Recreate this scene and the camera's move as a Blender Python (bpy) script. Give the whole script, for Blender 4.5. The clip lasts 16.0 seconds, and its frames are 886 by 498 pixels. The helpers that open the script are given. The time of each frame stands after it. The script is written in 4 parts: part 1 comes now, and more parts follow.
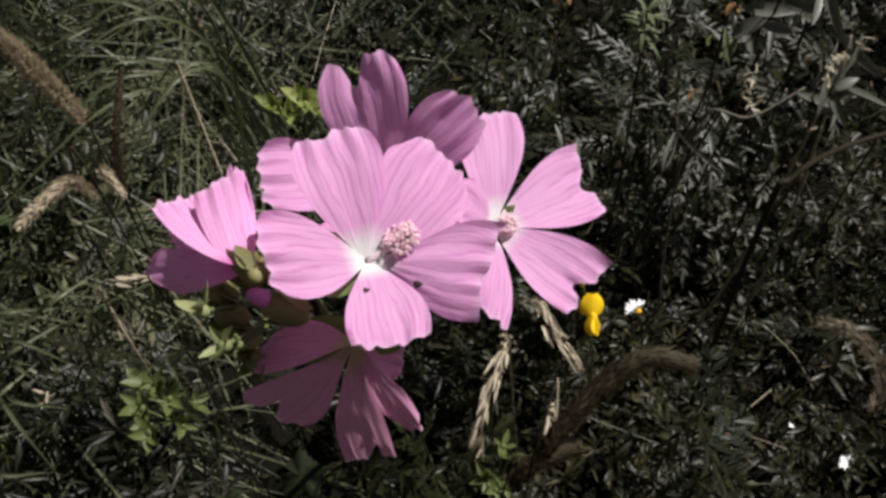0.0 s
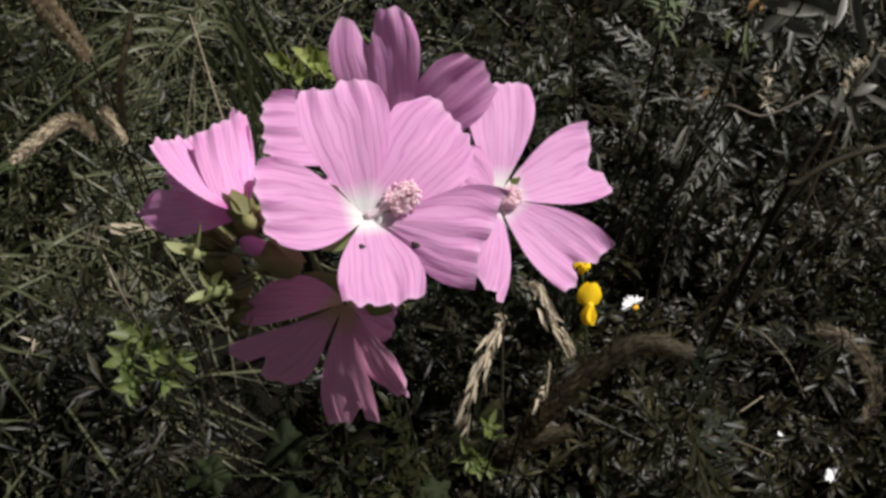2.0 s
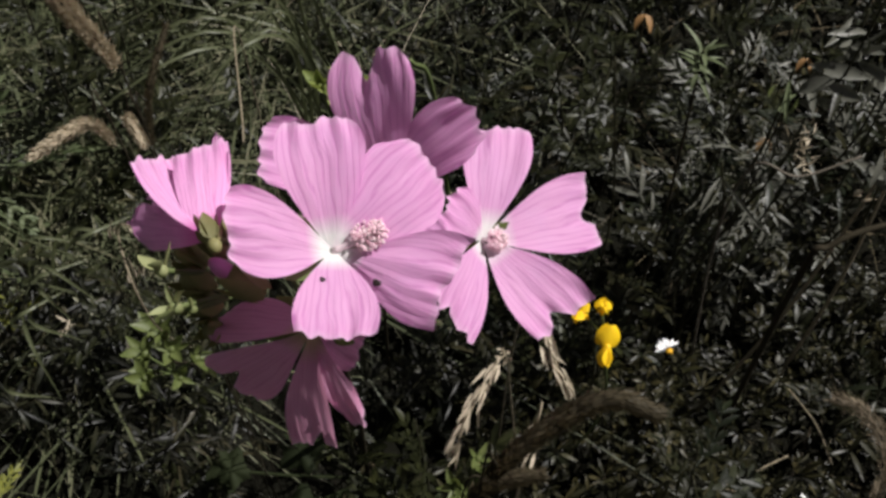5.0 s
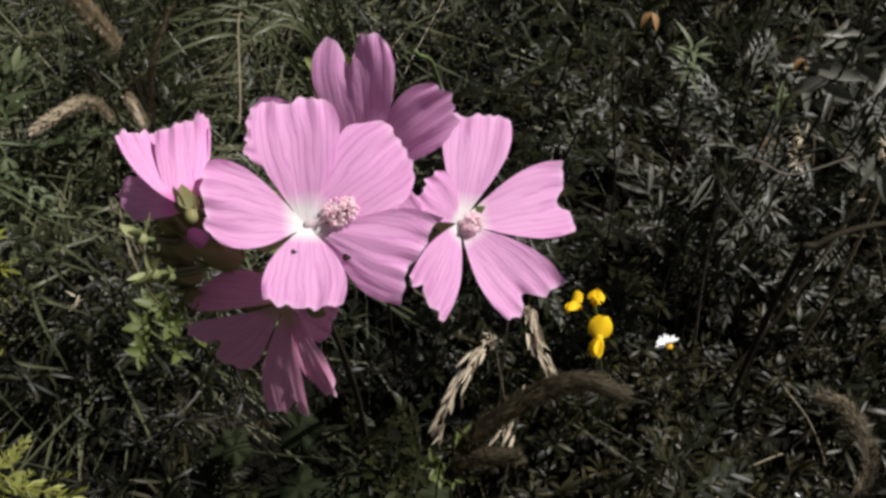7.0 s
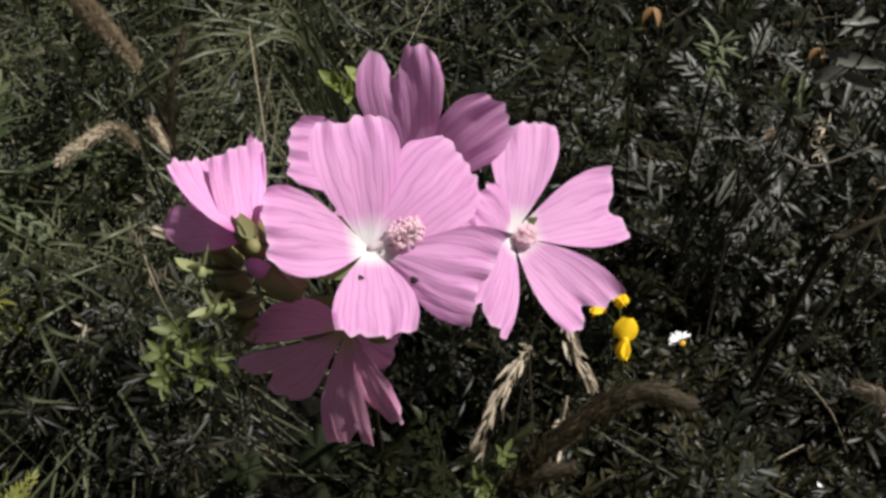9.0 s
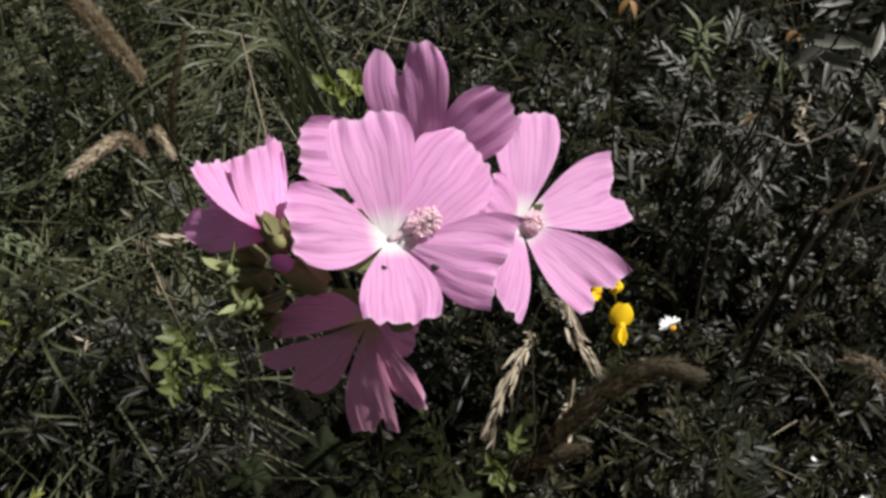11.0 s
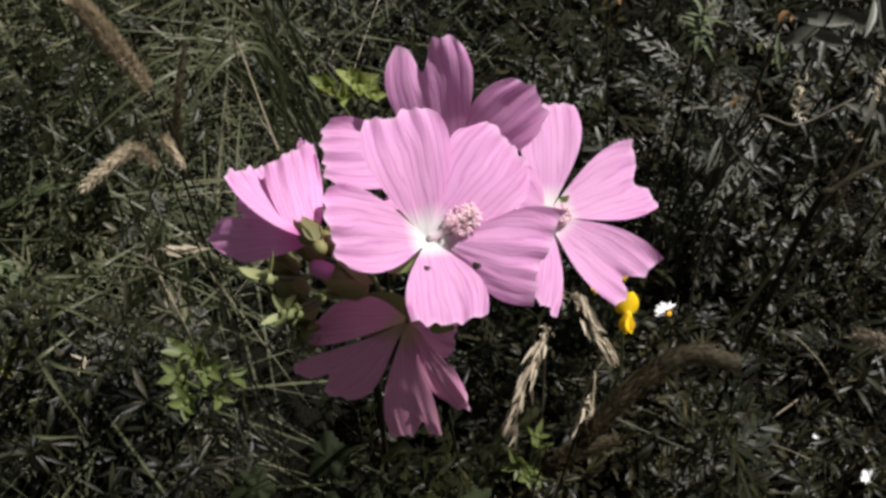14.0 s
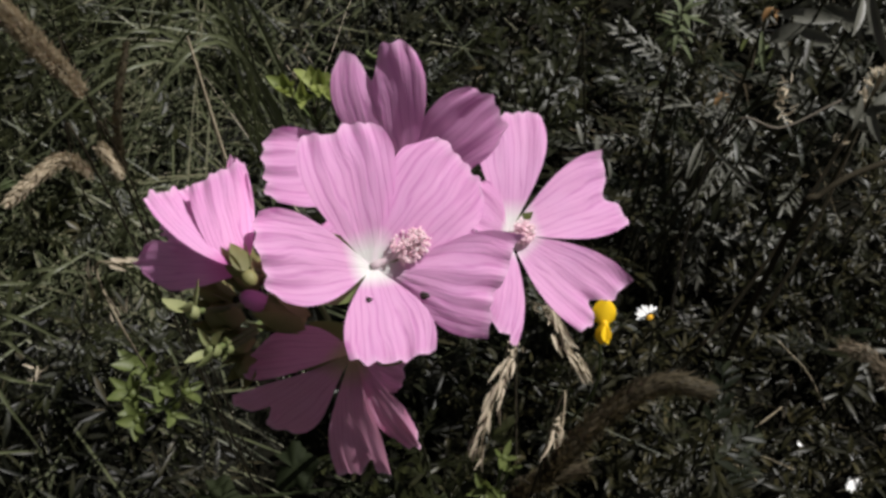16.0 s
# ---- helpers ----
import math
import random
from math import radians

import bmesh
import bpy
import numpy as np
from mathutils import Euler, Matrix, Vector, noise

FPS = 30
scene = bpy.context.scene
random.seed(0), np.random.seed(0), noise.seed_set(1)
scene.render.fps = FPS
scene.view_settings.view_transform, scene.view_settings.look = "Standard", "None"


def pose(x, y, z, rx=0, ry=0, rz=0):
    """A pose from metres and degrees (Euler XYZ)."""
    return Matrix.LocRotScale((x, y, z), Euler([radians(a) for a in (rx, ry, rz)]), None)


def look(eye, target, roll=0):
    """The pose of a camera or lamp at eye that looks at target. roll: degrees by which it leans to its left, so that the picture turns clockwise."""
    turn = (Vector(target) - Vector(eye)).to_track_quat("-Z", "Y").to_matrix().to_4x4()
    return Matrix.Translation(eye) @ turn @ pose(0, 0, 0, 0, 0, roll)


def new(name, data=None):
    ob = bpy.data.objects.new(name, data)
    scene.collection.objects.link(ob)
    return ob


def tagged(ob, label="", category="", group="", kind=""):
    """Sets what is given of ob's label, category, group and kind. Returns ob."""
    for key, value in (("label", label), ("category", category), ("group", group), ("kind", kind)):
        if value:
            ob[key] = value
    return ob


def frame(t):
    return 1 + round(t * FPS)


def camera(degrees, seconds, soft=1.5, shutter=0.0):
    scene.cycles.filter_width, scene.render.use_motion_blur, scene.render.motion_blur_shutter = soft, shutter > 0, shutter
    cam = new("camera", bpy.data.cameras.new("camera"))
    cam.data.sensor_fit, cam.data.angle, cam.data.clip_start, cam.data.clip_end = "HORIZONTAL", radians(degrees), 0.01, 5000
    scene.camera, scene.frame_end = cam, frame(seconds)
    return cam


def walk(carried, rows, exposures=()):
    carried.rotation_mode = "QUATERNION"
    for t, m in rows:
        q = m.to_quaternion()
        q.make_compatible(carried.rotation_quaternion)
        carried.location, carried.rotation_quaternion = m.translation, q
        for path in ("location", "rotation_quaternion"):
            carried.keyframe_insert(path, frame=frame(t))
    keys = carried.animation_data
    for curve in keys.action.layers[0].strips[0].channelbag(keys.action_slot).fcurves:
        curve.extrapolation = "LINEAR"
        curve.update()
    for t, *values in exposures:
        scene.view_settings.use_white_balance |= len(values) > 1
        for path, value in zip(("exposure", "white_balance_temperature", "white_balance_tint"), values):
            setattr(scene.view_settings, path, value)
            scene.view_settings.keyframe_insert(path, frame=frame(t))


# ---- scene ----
cam = camera(44.6, 16.0, soft=3.15)
METRES, EYE, TILT, LEAN, TURN = 0.21, 0.69, -60.0, 0.0, 0.0
ROWS = [
    (0.0, 0.0, 0.0, 0.0, 0.0, 0.0, -0.0),
    (0.5, 0.0024, -0.027, 0.0047, 0.11, 0.69, -0.19),
    (1.0, 0.0232, -0.003, -0.0043, -0.18, 0.73, -1.47),
    (1.5, 0.0116, 0.013, -0.0158, -0.1, 0.33, -3.38),
    (2.0, 0.0027, 0.0279, -0.0321, 0.05, -0.44, -4.42),
    (2.5, 0.012, 0.0343, -0.0474, 0.48, -0.52, -5.06),
    (3.0, 0.0202, 0.0448, -0.0357, 0.73, -0.49, -5.85),
    (3.5, 0.0271, 0.0366, -0.0238, 1.17, -0.31, -6.7),
    (4.0, 0.0783, 0.0285, -0.0004, 2.04, -0.04, -7.63),
    (6.5, 0.2423, -0.0207, 0.0201, 6.49, -1.36, -12.11),
    (7.0, 0.2182, -0.0405, 0.0164, 6.46, -1.05, -12.0),
    (7.5, 0.1731, -0.0516, -0.0119, 6.48, -1.0, -11.83),
    (8.0, 0.1453, -0.0561, 0.0063, 6.11, -0.64, -11.2),
    (8.5, 0.1254, -0.0231, 0.0117, 5.45, -0.73, -10.72),
    (11.0, 0.0451, -0.0444, -0.0122, 3.04, -0.21, -6.17),
    (11.5, 0.0117, -0.0486, -0.0384, 2.43, -0.18, -5.33),
    (12.0, 0.0089, -0.0593, -0.0525, 2.18, -0.13, -4.9),
    (12.5, -0.0035, -0.0646, -0.0444, 1.78, 0.09, -4.38),
    (13.0, -0.029, -0.071, -0.0444, 1.62, 0.15, -4.06),
    (13.5, -0.0438, -0.053, -0.0326, 1.25, -0.03, -3.51),
    (14.0, -0.0462, -0.023, -0.0182, 1.01, -0.21, -3.27),
    (14.5, -0.0442, 0.0275, -0.0084, 0.76, -0.58, -3.27),
    (15.0, -0.0333, 0.0704, 0.0166, 0.67, -0.77, -3.2),
    (15.5, -0.0226, 0.0887, 0.0249, 0.53, -0.93, -3.43),
    (16.0, -0.0032, 0.0857, 0.0287, 0.51, -0.94, -3.4),
]
ENDS = [
    (4.2, look((0.018, 0.005, 0.686), (-0.076, 0.996, -1.048), 3.7)),
    (6.3, look((0.050, 0.005, 0.697), (-0.163, 0.971, -1.041), 1.1)),
    (8.7, look((0.023, 0.003, 0.691), (-0.147, 0.978, -1.048), 1.5)),
    (10.8, look((0.012, -0.006, 0.699), (-0.104, 0.984, -1.035), 0.6)),
]
walk(cam, sorted(ENDS + [(t, pose(0, 0, EYE, TILT, LEAN, TURN) @ pose(METRES * x, METRES * y, METRES * z, 90 + pitch, roll, yaw)) for t, x, y, z, yaw, pitch, roll in ROWS], key=lambda row: row[0]), exposures=((0.0, -0.06), (2.0, -0.12), (4.0, -0.10), (6.5, -0.10), (8.0, -0.03), (11.0, -0.03), (12.0, 0.0), (13.5, 0.06), (14.5, -0.02), (15.0, -0.09), (16.0, -0.22)))

# ---- light ----
SUN_DIR = Vector((0.46, 0.32, 0.82)).normalized()
sun_elev = math.asin(SUN_DIR.z)
world = bpy.data.worlds.new("sky")
scene.world = world
world.use_nodes = True
wn = world.node_tree
sky = wn.nodes.new("ShaderNodeTexSky")
sky.sky_type = "NISHITA"
sky.sun_disc = False
sky.air_density, sky.dust_density, sky.ozone_density = 1.0, 2.0, 0.8
sky.sun_elevation = sun_elev
sky.sun_rotation = math.atan2(SUN_DIR.x, SUN_DIR.y)
haze = wn.nodes.new("ShaderNodeHueSaturation")
haze.inputs["Saturation"].default_value = 0.06
wn.links.new(sky.outputs[0], haze.inputs["Color"])
wn.links.new(haze.outputs[0], wn.nodes["Background"].inputs[0])
wn.nodes["Background"].inputs[1].default_value = 0.036
sun_data = bpy.data.lights.new("sun", "SUN")
sun_data.energy = 6.9
sun_data.angle = radians(0.53)
sun_data.color = (1.0, 0.965, 0.945)
sun = new("sun", sun_data)
sun.matrix_world = look(SUN_DIR * 10, (0, 0, 0))


# ---- materials ----
def nodes_of(name):
    m = bpy.data.materials.new(name)
    m.use_nodes = True
    nt = m.node_tree
    for n in list(nt.nodes):
        nt.nodes.remove(n)
    return m, nt, nt.nodes.new("ShaderNodeOutputMaterial")


def node(nt, kind, **inputs):
    n = nt.nodes.new(kind)
    for k, v in inputs.items():
        n.inputs[k.replace("_", " ")].default_value = v
    return n


def calc(nt, op, a, b=None):
    n = nt.nodes.new("ShaderNodeMath")
    n.operation = op
    for i, v in enumerate((a, b)):
        if v is None:
            continue
        if isinstance(v, (int, float)):
            n.inputs[i].default_value = v
        else:
            nt.links.new(v, n.inputs[i])
    return n.outputs[0]


def blend(nt, fac, a, b):
    n = nt.nodes.new("ShaderNodeMix")
    n.data_type = "RGBA"
    for sock, v in ((n.inputs["Factor"], fac), (n.inputs["A"], a), (n.inputs["B"], b)):
        if isinstance(v, (int, float)):
            sock.default_value = v
        elif isinstance(v, tuple):
            sock.default_value = (*v, 1)
        else:
            nt.links.new(v, sock)
    return n.outputs["Result"]


def ramp(nt, fac, stops):
    n = nt.nodes.new("ShaderNodeValToRGB")
    while len(n.color_ramp.elements) < len(stops):
        n.color_ramp.elements.new(0.5)
    for e, (p, c) in zip(n.color_ramp.elements, stops):
        e.position, e.color = p, (*c, 1)
    nt.links.new(fac, n.inputs[0])
    return n.outputs[0]


def noise_of(nt, scale, detail=3.0, vector=None):
    n = node(nt, "ShaderNodeTexNoise", Scale=scale, Detail=detail)
    if vector is None:
        vector = nt.nodes.new("ShaderNodeTexCoord").outputs["Object"]
    nt.links.new(vector, n.inputs["Vector"])
    return n.outputs["Fac"]


def thin(name, stops, through_col, share=0.3, rough=0.5, grain=250.0, island=True, gloss=0.4, bump=0.15, alt=None):
    """A leaf-like sheet: matt to glossy reflection, and some light let through."""
    m, nt, out = nodes_of(name)
    if island:
        rnd = nt.nodes.new("ShaderNodeNewGeometry").outputs["Random Per Island"]
    else:
        rnd = nt.nodes.new("ShaderNodeObjectInfo").outputs["Random"]
    fine = noise_of(nt, grain)
    fac = calc(nt, "ADD", calc(nt, "MULTIPLY", rnd, 0.75), calc(nt, "MULTIPLY", fine, 0.3))
    col = ramp(nt, fac, stops)
    if alt:
        patch = noise_of(nt, 14.0, 2.0, nt.nodes.new("ShaderNodeNewGeometry").outputs["Position"])
        pick = calc(nt, "ADD", calc(nt, "MULTIPLY", nt.nodes.new("ShaderNodeObjectInfo").outputs["Random"], 0.5), patch)
        grade = nt.nodes.new("ShaderNodeMapRange")
        grade.inputs[1].default_value, grade.inputs[2].default_value = 0.60, 0.86
        nt.links.new(pick, grade.inputs[0])
        col = blend(nt, grade.outputs[0], col, ramp(nt, fac, alt))
    p = node(nt, "ShaderNodeBsdfPrincipled", Roughness=rough)
    p.inputs["Specular IOR Level"].default_value = gloss
    nt.links.new(col, p.inputs["Base Color"])
    b = node(nt, "ShaderNodeBump", Strength=bump, Distance=0.001)
    nt.links.new(fine, b.inputs["Height"])
    nt.links.new(b.outputs[0], p.inputs["Normal"])
    t = nt.nodes.new("ShaderNodeBsdfTranslucent")
    nt.links.new(blend(nt, 0.5, col, through_col), t.inputs["Color"])
    mix = node(nt, "ShaderNodeMixShader", Fac=share)
    nt.links.new(p.outputs[0], mix.inputs[1])
    nt.links.new(t.outputs[0], mix.inputs[2])
    nt.links.new(mix.outputs[0], out.inputs[0])
    return m


def petal_material(name, body, edge, vein, glow, share, base=(0.88, 0.85, 0.84)):
    """Silky petal: pale claw, fan of darker veins, light shining through."""
    m, nt, out = nodes_of(name)
    uv = nt.nodes.new("ShaderNodeUVMap").outputs[0]
    sep = nt.nodes.new("ShaderNodeSeparateXYZ")
    nt.links.new(uv, sep.inputs[0])
    u, v = sep.outputs[0], sep.outputs[1]
    rnd = nt.nodes.new("ShaderNodeObjectInfo").outputs["Random"]
    wob = noise_of(nt, 1.6, 1.0, uv)
    soft = noise_of(nt, 120.0)
    fine = noise_of(nt, 900.0)
    shift = calc(nt, "ADD", calc(nt, "MULTIPLY", wob, 0.16), rnd)
    crowd = nt.nodes.new("ShaderNodeVectorMath")
    crowd.operation = "MULTIPLY"
    crowd.inputs[1].default_value = (0.7, 4.5, 1.0)
    nt.links.new(uv, crowd.inputs[0])
    uneven = calc(nt, "MULTIPLY", noise_of(nt, 1.0, 2.0, crowd.outputs[0]), 0.32)
    a = calc(nt, "MULTIPLY", calc(nt, "ADD", calc(nt, "ADD", v, shift), uneven), 33.0)
    main = calc(nt, "POWER", calc(nt, "ABSOLUTE", calc(nt, "SINE", a)), 20.0)
    b = calc(nt, "MULTIPLY", calc(nt, "ADD", v, calc(nt, "MULTIPLY", wob, 0.4)), 57.0)
    side = calc(nt, "MULTIPLY", calc(nt, "POWER", calc(nt, "ABSOLUTE", calc(nt, "SINE", b)), 5.0), 0.45)
    lines = calc(nt, "MINIMUM", calc(nt, "ADD", main, calc(nt, "MULTIPLY", side, u)), 1.0)
    stretch = nt.nodes.new("ShaderNodeVectorMath")
    stretch.operation = "MULTIPLY"
    stretch.inputs[1].default_value = (1.6, 26.0, 1.0)
    nt.links.new(uv, stretch.inputs[0])
    streak = noise_of(nt, 1.0, 4.0, stretch.outputs[0])
    fade = calc(nt, "MULTIPLY", lines, calc(nt, "ADD", calc(nt, "MULTIPLY", streak, 0.95), 0.06))
    col = blend(nt, calc(nt, "MULTIPLY", calc(nt, "POWER", u, 2.0), 0.8), body, edge)
    col = blend(nt, calc(nt, "MULTIPLY", soft, 0.25), col, edge)
    col = blend(nt, calc(nt, "MULTIPLY", calc(nt, "SUBTRACT", streak, 0.35), 0.5), col, (0.70, 0.26, 0.54))
    patch = noise_of(nt, 75.0, 3.0)
    col = blend(nt, calc(nt, "MULTIPLY", calc(nt, "SUBTRACT", patch, 0.45), 1.3), col, (0.72, 0.38, 0.68))
    col = blend(nt, fade, col, vein)
    rim = nt.nodes.new("ShaderNodeMapRange")
    rim.inputs[1].default_value, rim.inputs[2].default_value = 0.93, 1.0
    rim.inputs[4].default_value = 0.45
    nt.links.new(u, rim.inputs[0])
    col = blend(nt, rim.outputs[0], col, (0.85, 0.62, 0.78))
    claw = nt.nodes.new("ShaderNodeMapRange")
    claw.inputs[1].default_value, claw.inputs[2].default_value = 0.10, 0.27
    claw.inputs[3].default_value, claw.inputs[4].default_value = 1.0, 0.0
    nt.links.new(u, claw.inputs[0])
    col = blend(nt, claw.outputs[0], col, base)
    p = node(nt, "ShaderNodeBsdfPrincipled", Roughness=0.55)
    p.inputs["Specular IOR Level"].default_value = 0.25
    p.inputs["Sheen Weight"].default_value = 0.15
    nt.links.new(col, p.inputs["Base Color"])
    bump = node(nt, "ShaderNodeBump", Strength=0.3, Distance=0.0005)
    nt.links.new(calc(nt, "SUBTRACT", calc(nt, "ADD", calc(nt, "MULTIPLY", fine, 0.25), calc(nt, "MULTIPLY", noise_of(nt, 260.0, 3.0), 0.9)), calc(nt, "MULTIPLY", lines, 0.6)), bump.inputs["Height"])
    nt.links.new(bump.outputs[0], p.inputs["Normal"])
    t = nt.nodes.new("ShaderNodeBsdfTranslucent")
    nt.links.new(blend(nt, 0.6, col, glow), t.inputs["Color"])
    mix = node(nt, "ShaderNodeMixShader", Fac=share)
    nt.links.new(p.outputs[0], mix.inputs[1])
    nt.links.new(t.outputs[0], mix.inputs[2])
    nt.links.new(mix.outputs[0], out.inputs[0])
    return m


def solid(name, c1, c2, rough=0.6, scale=300.0, bump=0.3, gloss=0.3):
    m, nt, out = nodes_of(name)
    f = noise_of(nt, scale, 4.0)
    g = noise_of(nt, scale / 9, 2.0)
    p = node(nt, "ShaderNodeBsdfPrincipled", Roughness=rough)
    p.inputs["Specular IOR Level"].default_value = gloss
    nt.links.new(blend(nt, calc(nt, "ADD", calc(nt, "MULTIPLY", f, 0.6), calc(nt, "MULTIPLY", g, 0.4)), c1, c2), p.inputs["Base Color"])
    b = node(nt, "ShaderNodeBump", Strength=bump, Distance=0.001)
    nt.links.new(f, b.inputs["Height"])
    nt.links.new(b.outputs[0], p.inputs["Normal"])
    nt.links.new(p.outputs[0], out.inputs[0])
    return m


# Near-white claw: pale by nature, with sun glare added to its colour.
PETAL = petal_material("mallow_petal", (0.84, 0.445, 0.715), (0.80, 0.380, 0.670), (0.56, 0.17, 0.46), (0.90, 0.44, 0.79), 0.45, (0.92, 0.91, 0.89))
# Dark magenta claw paints in the shaded folds at the left flower's base.
SHADED_FOLD = petal_material("shaded_fold_petal", (0.84, 0.430, 0.700), (0.80, 0.370, 0.660), (0.56, 0.17, 0.46), (0.84, 0.40, 0.70), 0.38, (0.62, 0.16, 0.44))
# Petals of the low flower: its shade is put into a browner, darker pink.
SHADED_PETAL = petal_material("shaded_petal", (0.67, 0.35, 0.50), (0.63, 0.30, 0.46), (0.42, 0.12, 0.27), (0.82, 0.38, 0.52), 0.42, (0.46, 0.40, 0.22))
ANTHER = thin("anther", [(0.1, (0.96, 0.74, 0.82)), (0.5, (0.97, 0.84, 0.87)), (0.9, (0.98, 0.93, 0.92))], (0.99, 0.88, 0.91), 0.78, 0.8, 900)
COLUMN = thin("staminal_column", [(0.1, (0.93, 0.76, 0.82)), (0.9, (0.95, 0.88, 0.89))], (0.98, 0.88, 0.91), 0.6, 0.6, 600)
CALYX = thin("calyx", [(0.1, (0.080, 0.115, 0.030)), (0.9, (0.15, 0.195, 0.060))], (0.30, 0.34, 0.06), 0.25, 0.6, 500, False)
OLIVE = thin("olive_calyx", [(0.1, (0.130, 0.125, 0.045)), (0.9, (0.27, 0.25, 0.105))], (0.30, 0.29, 0.08), 0.34, 0.6, 500, False)
PALE_CALYX = thin("pale_calyx", [(0.1, (0.15, 0.18, 0.065)), (0.9, (0.31, 0.33, 0.155))], (0.38, 0.42, 0.14), 0.32, 0.6, 500, False)
# Near-black green: the gloom under the flowers is put into the leaf.
SHADED_MALLOW_LEAF = thin("shaded_mallow_leaf", [(0.1, (0.012, 0.016, 0.007)), (0.9, (0.024, 0.030, 0.013))], (0.03, 0.045, 0.012), 0.2, 0.7, 300, False, gloss=0.08)
LEAF_GREEN = thin("bud_leaf", [(0.1, (0.13, 0.165, 0.040)), (0.9, (0.26, 0.295, 0.090))], (0.36, 0.42, 0.08), 0.32, 0.55, 400, False)
TWIG = solid("grey_twig", (0.055, 0.046, 0.034), (0.115, 0.098, 0.074), 0.7, 400)
DRY_LEAF = thin("dry_leaf", [(0.1, (0.24, 0.13, 0.045)), (0.9, (0.36, 0.21, 0.09))], (0.45, 0.24, 0.07), 0.3, 0.6, 400, False)
SPROUT = thin("sprout_leaf", [(0.0, (0.020, 0.032, 0.008)), (0.5, (0.064, 0.088, 0.020)), (1.0, (0.21, 0.225, 0.090))], (0.24, 0.29, 0.07), 0.28, 0.5, 400)
FRESH = thin("fresh_leaf", [(0.1, (0.10, 0.110, 0.016)), (0.9, (0.27, 0.275, 0.055))], (0.44, 0.46, 0.07), 0.32, 0.5, 400)
STEM = solid("green_stem", (0.06, 0.09, 0.03), (0.12, 0.14, 0.05), 0.6, 400)
DRY_STEM = solid("dry_stem", (0.16, 0.13, 0.085), (0.27, 0.23, 0.16), 0.7, 400)
LIME = thin("lime_leaf", [(0.1, (0.050, 0.070, 0.0286)), (0.9, (0.135, 0.160, 0.0806))], (0.26, 0.31, 0.0910), 0.26, 0.55, 400)
# Ramp mostly near black: the shade among the blades is put into colour.
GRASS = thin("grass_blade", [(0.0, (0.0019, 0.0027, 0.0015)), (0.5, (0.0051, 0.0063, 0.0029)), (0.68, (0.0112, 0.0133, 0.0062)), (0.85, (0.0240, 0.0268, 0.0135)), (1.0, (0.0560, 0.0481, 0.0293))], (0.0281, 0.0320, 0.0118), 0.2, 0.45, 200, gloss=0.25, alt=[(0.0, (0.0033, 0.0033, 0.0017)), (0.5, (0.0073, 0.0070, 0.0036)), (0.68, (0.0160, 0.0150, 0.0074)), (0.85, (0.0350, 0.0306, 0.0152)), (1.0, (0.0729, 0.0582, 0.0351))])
PALE_GRASS = thin("pale_grass_blade", [(0.0, (0.0335, 0.0408, 0.0190)), (0.6, (0.0838, 0.0939, 0.0465)), (1.0, (0.1966, 0.1820, 0.1165))], (0.1165, 0.1332, 0.0566), 0.25, 0.45, 200)
# Both herb ramps paint in shadow and glints: mostly near-black leaves, few bright.
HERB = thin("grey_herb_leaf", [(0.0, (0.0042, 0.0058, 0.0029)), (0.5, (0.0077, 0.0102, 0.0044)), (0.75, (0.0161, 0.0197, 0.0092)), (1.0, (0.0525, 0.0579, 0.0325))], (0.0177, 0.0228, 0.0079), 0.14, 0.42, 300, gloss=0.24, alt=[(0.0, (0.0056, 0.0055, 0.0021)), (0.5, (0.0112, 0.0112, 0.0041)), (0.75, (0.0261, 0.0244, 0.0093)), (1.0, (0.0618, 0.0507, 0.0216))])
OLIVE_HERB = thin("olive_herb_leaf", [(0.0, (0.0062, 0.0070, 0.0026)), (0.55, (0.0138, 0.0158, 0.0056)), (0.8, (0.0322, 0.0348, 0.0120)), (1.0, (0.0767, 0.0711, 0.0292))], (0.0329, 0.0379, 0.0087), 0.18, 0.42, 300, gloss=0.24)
SILVER = thin("silvery_leaf", [(0.0, (0.0400, 0.0420, 0.0310)), (0.5, (0.0860, 0.0875, 0.0690)), (1.0, (0.1600, 0.1568, 0.1290))], (0.0618, 0.0644, 0.0411), 0.15, 0.45, 300, gloss=0.4)
DARK_STEM = solid("dark_stem", (0.013, 0.011, 0.007), (0.034, 0.028, 0.017), 0.85, 400, gloss=0.08)
# Brown hair, darker than its own tone to paint in the plumes' shade.
BROWN = thin("brown_hair", [(0.1, (0.032, 0.026, 0.014)), (0.9, (0.095, 0.076, 0.042))], (0.2, 0.15, 0.07), 0.3, 0.7, 500)
WITHER = thin("withered_stem", [(0.1, (0.014, 0.011, 0.006)), (0.6, (0.045, 0.035, 0.018)), (1.0, (0.13, 0.105, 0.058))], (0.09, 0.07, 0.03), 0.25, 0.7, 300, gloss=0.2)
STALK = solid("herb_stalk", (0.017, 0.017, 0.009), (0.040, 0.037, 0.020), 0.75, 400, gloss=0.15)
STRAW = thin("straw", [(0.1, (0.34, 0.28, 0.19)), (0.9, (0.58, 0.51, 0.39))], (0.6, 0.5, 0.35), 0.3, 0.65, 500)
PLUME = thin("plume_hair", [(0.1, (0.10, 0.080, 0.052)), (0.9, (0.24, 0.19, 0.13))], (0.32, 0.26, 0.18), 0.3, 0.75, 500)
